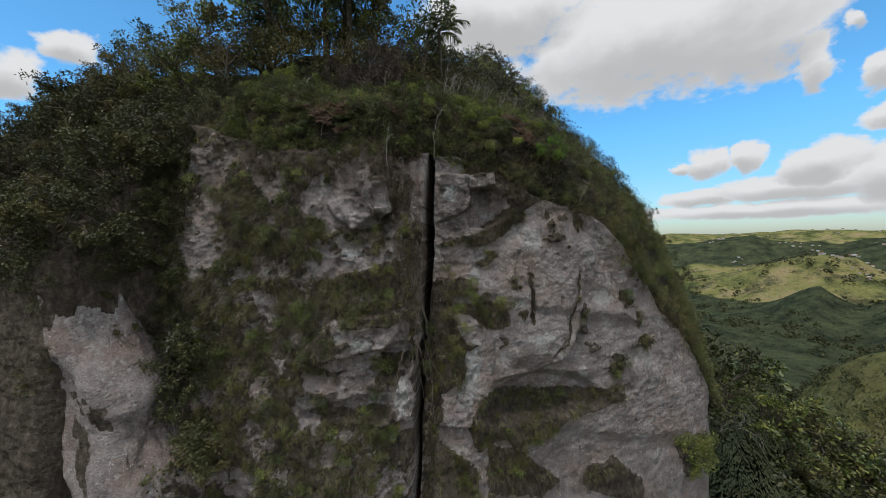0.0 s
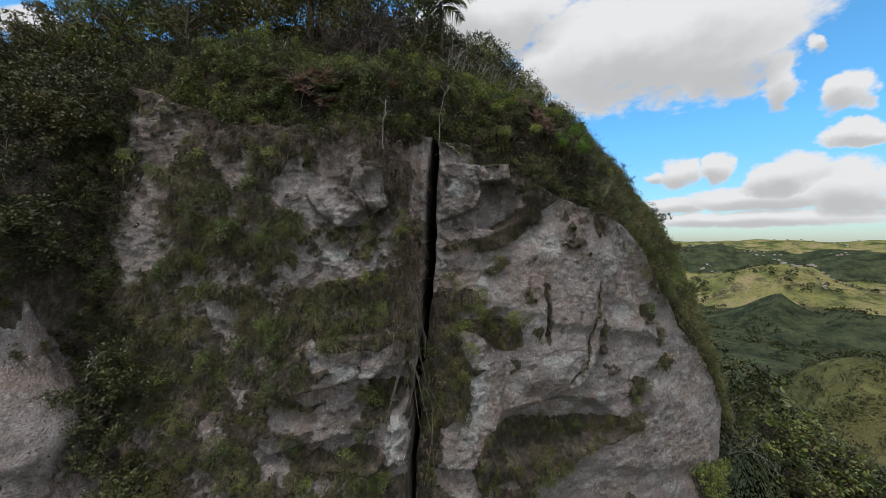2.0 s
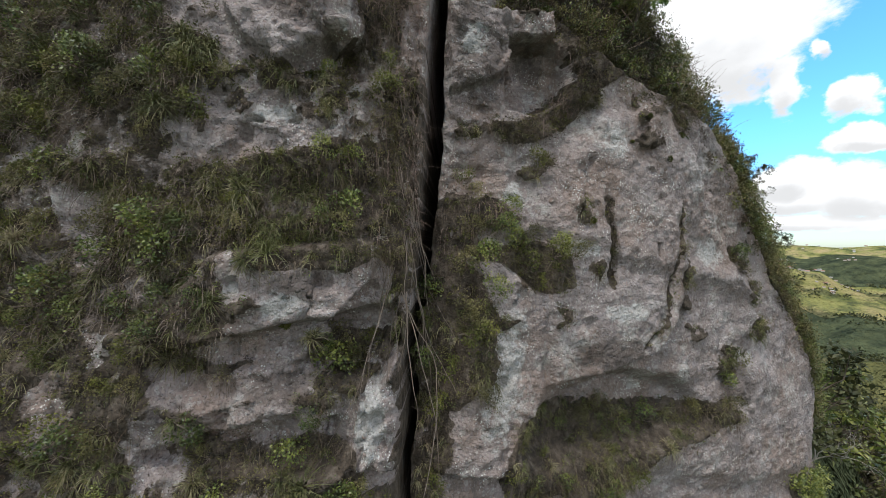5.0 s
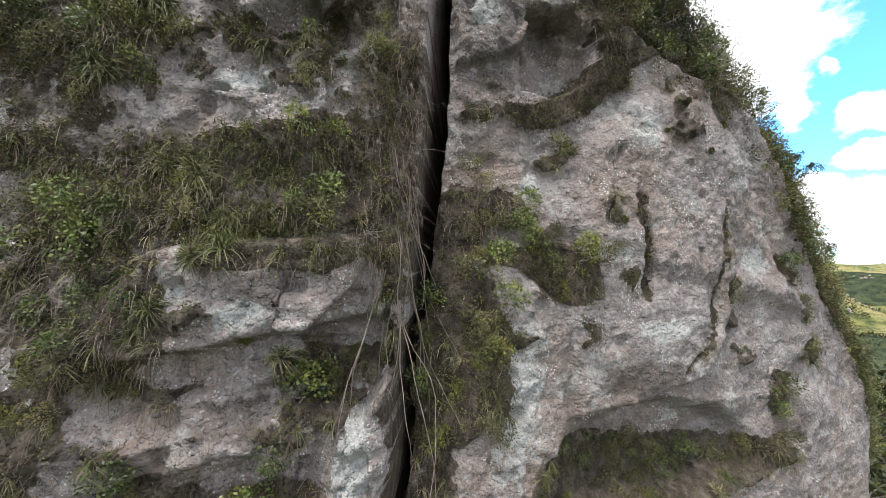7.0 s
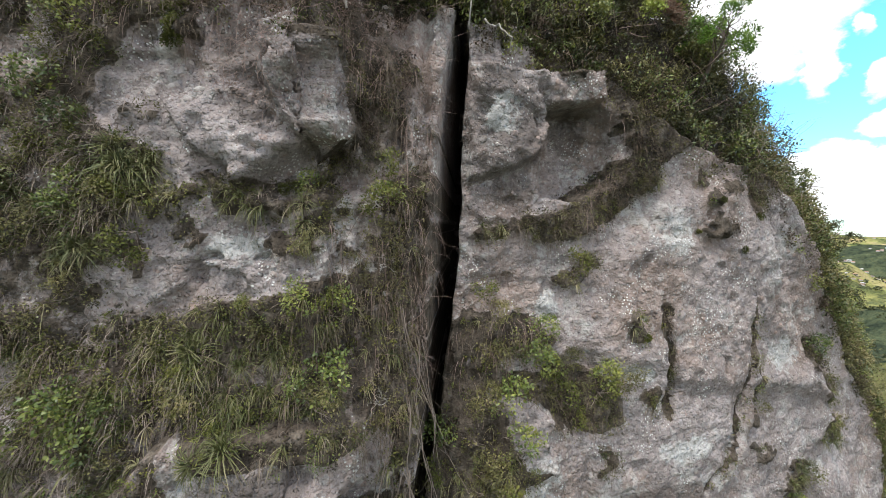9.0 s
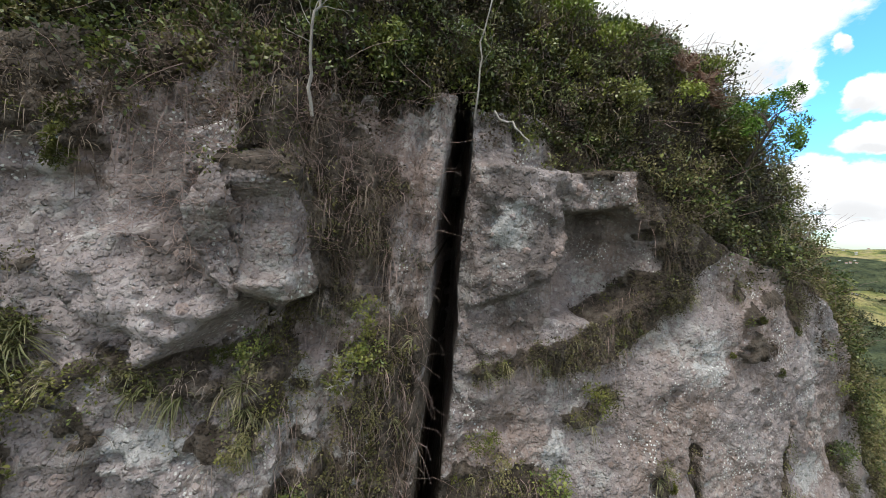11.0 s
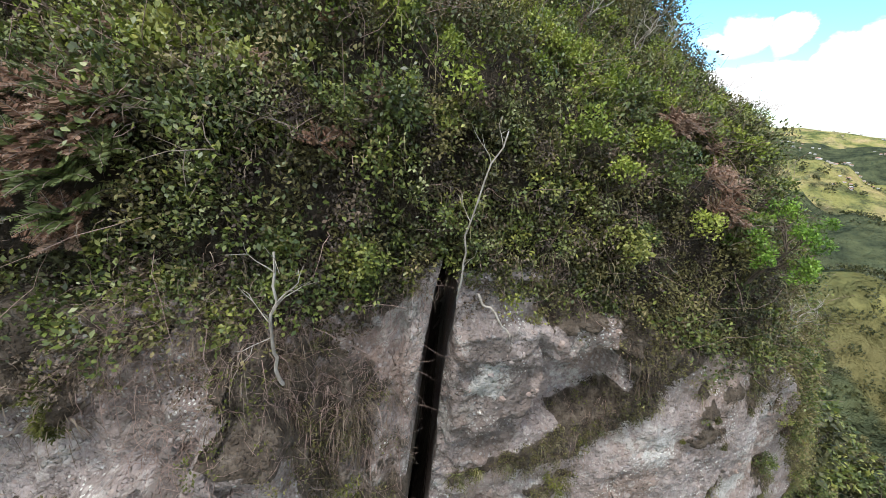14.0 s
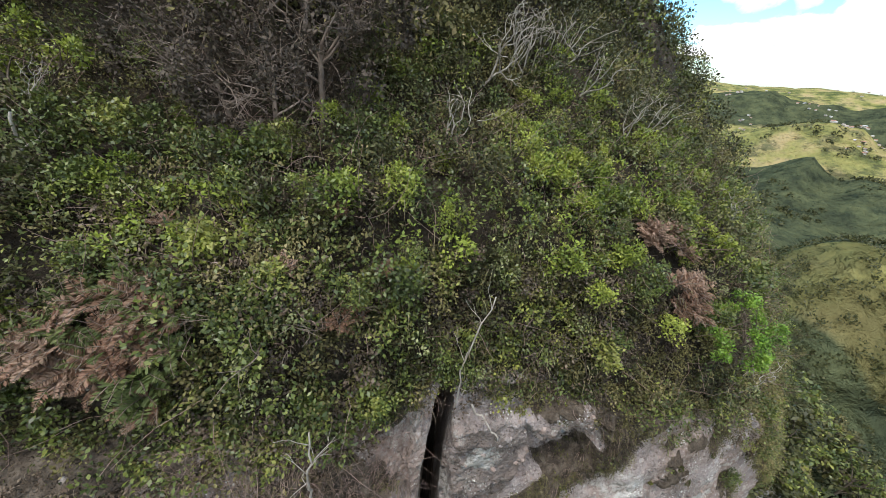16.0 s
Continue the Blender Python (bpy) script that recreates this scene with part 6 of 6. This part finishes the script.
cover_face("ledge_straw", LEAF_DRY, 1100, 18, 0.2, (-7, 8), (50, 62.6), 625, "dry grey-brown stalks matted on the ledges", (0.06, 0.2), seed=18, blades=True, hang=0.3, limit=0.55)
cover_face("ledge_grass", BLADE, 900, 16, 0.22, (-8, 10), (50, 61), 631, "thin arching grass on the ledges", seed=14, blades=True)
cover_face("dry_strands", TANGLE, 60, 6, 0.30, (-1.8, 2.4), (57.5, 62.9), 641, "dry brown strands hanging on the rock", seed=15, blades=True, hang=1.1, limit=0.9)
cover_face("rim_drape", LEAF_DRY, 150, 40, 0.036, (-6, -2.0), (61.9, 62.9), 655, "dry brown leaves draped over the rock rim", (0.08, 0.2), seed=19, level=-0.2, hang=0.3, limit=2)
cover_face("rim_straw", TANGLE, 20, 6, 0.3, (-6, -1.2), (61.9, 62.9), 657, "grey-brown strands draped over the rock rim", (0.08, 0.2), seed=20, blades=True, hang=0.9, level=-0.3, limit=2)
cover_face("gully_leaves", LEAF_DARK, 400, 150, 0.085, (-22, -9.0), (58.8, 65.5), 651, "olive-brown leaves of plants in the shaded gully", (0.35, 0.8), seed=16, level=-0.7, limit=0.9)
cover_face("flank_leaves", LEAF, 300, 70, 0.08, (9, 17), (44, 56), 661, "green leaves on the far flank of the cliff", (0.2, 0.5), seed=17)


def twig_litter():
    r = np.random.default_rng(71)
    h = Heap()
    for x, d in zip(r.uniform(-6, 7, 900), r.uniform(-0.1, 4.5, 900)):
        p, n = on_top(x, d)
        add_tube(h, wander(p + n * r.uniform(0.1, 0.45), n + r.normal(size=3) * 0.9, r.uniform(0.25, 0.8), 4, 0.25, r), 0.004, 0.002, 3)
    for x, z in zip(r.uniform(-2.9, -0.75, 1200), 62.9 - 2.0 * r.uniform(0, 1, 1200) ** 1.6):
        p, n, b = on_face(x, z)
        add_tube(h, wander(p + n * 0.04, n * 0.5 + r.normal(size=3) * 0.9, r.uniform(0.2, 0.5), 5, 0.45, r, 0.05), 0.0024, 0.0014, 3)
    for x, z in zip(r.uniform(-0.9, -0.42, 240), r.uniform(57.6, 62.9, 240)):
        p, n, b = on_face(x, z)
        if p[1] < 16.2:
            add_tube(h, wander(p + np.array((0, -0.05, 0)), np.array((0, -0.1, -0.8)) + r.normal(size=3) * 0.45, r.uniform(0.25, 0.6), 5, 0.3, r, 0.05), 0.0028, 0.0014, 3)
    tagged(new("twig_litter", h.mesh("twig_litter", TANGLE)), "tangled grey-brown twigs in the scrub", "twigs", kind="stuff")


twig_litter()

# ---- trees of the spur and the valley ----
def ground_places(n, xs, ys, r, sizes):
    out = []
    for _ in range(n):
        x, y = r.uniform(*xs), r.uniform(*ys)
        out.append(((x, y, float(ground_z(np.array([x]), np.array([y]))[0]) - 0.15), (0, 0, 1), r.uniform(*sizes)))
    return out


_r = np.random.default_rng(81)
_spur = []
for _ in range(95):
    t = _r.uniform(-0.12, 0.95)
    x, y = 13 + 22 * t + _r.normal() * 4.0 + 1.5, 27 + 14.5 * t + _r.normal() * 3.5 - 2.5
    _spur.append(((x, y, float(ground_z(np.array([x]), np.array([y]))[0]) - 0.2), (0, 0, 1), _r.uniform(1.0, 1.7)))
spread("spur_tree", [tree(801, 2.8, LEAF_OLIVE, BARK, 0.17, 700, 0.5, depth=1), tree(802, 3.0, LEAF_DARK, BARK, 0.17, 700, 0.45, depth=1), tree(803, 2.4, LEAF, BARK, 0.15, 650, 0.5, depth=1), tree(804, 2.6, LEAF_DARK, BARK, 0.17, 700, 0.55, depth=1), tree(806, 2.8, LEAF_DARK, BARK, 0.16, 700, 0.5, depth=1), tree(805, 2.2, LEAF, BARK, 0.15, 600, 0.5, depth=1)],
       _spur, "leafy tree on the wooded spur below the cliff", "tree", "spur trees", 1.0, r=_r)

spread("bleached_tree", [bare_shrub(811, 2.6, DEADWOOD, 3, 3, 0.012, 2, 0.6), bare_shrub(812, 2.2, DEADWOOD, 3, 3, 0.012, 3, 0.6)],
       [(tuple(np.array(p) + np.array((0.6, -0.5, 0.3))), n, s * 0.8) for p, n, s in _spur[::7]], "bleached dead tree on the wooded spur", "dead tree", "spur dead trees", 0.9, r=_r)


def far_woods():
    r = np.random.default_rng(82)
    h = Heap()
    n = 3200
    a, q = np.radians(r.uniform(33, 64, n)), 60 + 360 * r.uniform(size=n) ** 1.5
    x, y = 1.4 + q * np.sin(a), 1.2 + q * np.cos(a)
    ok = (np.hypot(q - 212, (np.degrees(a) - 44.5) * 4.0) > 8 + 4 * r.normal(size=n))
    x, y, q = x[ok], y[ok], q[ok]
    z = ground_z(x, y)
    k = np.repeat(np.arange(len(x)), 26)
    D = unit(r.normal(size=(len(k), 3)))
    D[:, 2] = np.abs(D[:, 2])
    R = r.uniform(1.4, 3.0, len(x))
    base = np.stack([x, y, z], -1)[k] + D * R[k][:, None] * r.uniform(0.6, 1.0, len(k))[:, None]
    add_leaves(h, base, D + r.normal(size=D.shape) * 0.5, 1.1, 0.7, r)
    # hedges and copses on the pasture hills
    n = 900
    a, q = np.radians(r.uniform(28, 54, n)), r.uniform(520, 1300, n)
    x, y = 1.4 + q * np.sin(a), 1.2 + q * np.cos(a)
    ok = fbm(x, y, 0 * x, 0.012, 3, 96) > 0.05
    x, y = x[ok], y[ok]
    k = np.repeat(np.arange(len(x)), 22)
    D = unit(r.normal(size=(len(k), 3)))
    D[:, 2] = np.abs(D[:, 2])
    base = np.stack([x, y, ground_z(x, y)], -1)[k] + D * (r.uniform(3, 8, len(x))[k] * r.uniform(0.5, 1.0, len(k)))[:, None]
    add_leaves(h, base, D + r.normal(size=D.shape) * 0.5, 3.6, 2.4, r)
    tagged(new("far_woods", h.mesh("far_woods", LEAF_DARK)), "dark green woods on the slopes below", "woods", kind="stuff")


far_woods()


# ---- houses on the far hills ----
def house():
    k = Nodes("house_wall")
    k.done(k.mix(k.each(), (0.55, 0.53, 0.5), (0.42, 0.37, 0.33)), 0.8)
    q = Nodes("house_roof")
    q.done(q.mix(q.step(q.each(), 0.4, 0.6), (0.5, 0.5, 0.5), (0.36, 0.19, 0.14)), 0.7)
    g = Nodes("house_window")
    g.done((0.03, 0.035, 0.04), 0.2)
    bm = bmesh.new()
    bmesh.ops.create_cube(bm, size=1, matrix=Matrix.LocRotScale((0, 0, 1.0), None, (11, 8, 5)))
    wall = bpy.data.meshes.new("wall")
    bm.to_mesh(wall)
    wall.materials.append(k.mat)
    v = [(-6, -4.6, 3.5), (6, -4.6, 3.5), (6, 4.6, 3.5), (-6, 4.6, 3.5), (-5.5, 0, 5.2), (5.5, 0, 5.2)]
    roof = bpy.data.meshes.new("roof")
    roof.from_pydata(v, [], [(0, 1, 5, 4), (2, 3, 4, 5), (0, 4, 3), (1, 2, 5), (3, 2, 1, 0)])
    roof.materials.append(q.mat)
    w = bpy.data.meshes.new("window")
    bm = bmesh.new()
    bmesh.ops.create_cube(bm, size=1, matrix=Matrix.Diagonal((1.6, 0.12, 1.3, 1)))
    bm.to_mesh(w)
    w.materials.append(g.mat)
    ob = thing("house", [("wall", wall, ""), ("roof", roof, "")], "small pale house on a far green hill", "house", "far houses")
    for x in (-3.4, 0, 3.4):
        o = new("window", w)
        o.parent, o.location = ob, (x, -4.02, 1.9)
    return ob


def far_houses():
    r = np.random.default_rng(91)
    first = house()
    spots = [(40.0 + 0.4 * i + r.normal() * 0.12, 1090 + r.normal() * 12) for i in range(14)] + [(42.4 + r.normal() * 0.7, 1010 + r.normal() * 20) for _ in range(7)]
    spots += [(38.4 + r.normal() * 0.9, 1660 + r.normal() * 30) for _ in range(12)] + [(32.6 + r.normal() * 0.6, 1450 + r.normal() * 50) for _ in range(8)] + [(30.6 + r.normal() * 0.5, 1640 + r.normal() * 30) for _ in range(9)] + [(r.uniform(30, 46), 2900 + r.normal() * 90) for _ in range(18)] + [(44 + r.normal(), 1650 + r.normal() * 60) for _ in range(6)]
    for i, (a, d) in enumerate(spots):
        x, y = 1.4 + d * math.sin(radians(a)), 1.2 + d * math.cos(radians(a))
        m = pose(x, y, float(ground_z(np.array([x]), np.array([y]))[0]) + 0.8, 0, 0, -a + r.uniform(-25, 25)) @ Matrix.Scale(1.3 if d > 2000 else r.uniform(0.6, 1.0), 4)
        if i == 0:
            first.matrix_basis = m
        else:
            copy_thing(first, m)


far_houses()


# ---- cobbles set in the bare rock ----
def cobbles():
    r = np.random.default_rng(95)
    kinds = []
    for i in range(6):
        bm = bmesh.new()
        bmesh.ops.create_icosphere(bm, subdivisions=1, radius=1.0)
        for v in bm.verts:
            v.co *= 1 + 0.16 * noise.noise(v.co * 1.7 + Vector((i * 5, 0, 0)))
        me = bpy.data.meshes.new("stone")
        bm.to_mesh(me)
        bm.free()
        me.materials.append(STONE)
        kinds.append(me)
    n = 0
    while n < 280:
        x, z = r.uniform(-4.4, 7.6), r.uniform(54.2, 62.3)
        p, q, b = on_face(x, z)
        if b < 0.85 or z > rim_z(x) - 0.2 or abs(x - crack_x(z)) < 0.3 or fbm(np.array([x]), np.array([0.0]), np.array([z]), 0.6, 2, 23)[0] < -0.1:
            continue
        s = r.uniform(0.02, 0.065)
        o = new("stone", kinds[n % 6])
        o.parent = face
        o.matrix_basis = Matrix.Translation(tuple(p - q * s * 0.55)) @ Euler(tuple(r.uniform(0, 6.28, 3))).to_matrix().to_4x4() @ Matrix.Diagonal((s * r.uniform(0.9, 1.4), s, s * r.uniform(0.7, 1.0), 1))
        n += 1


cobbles()
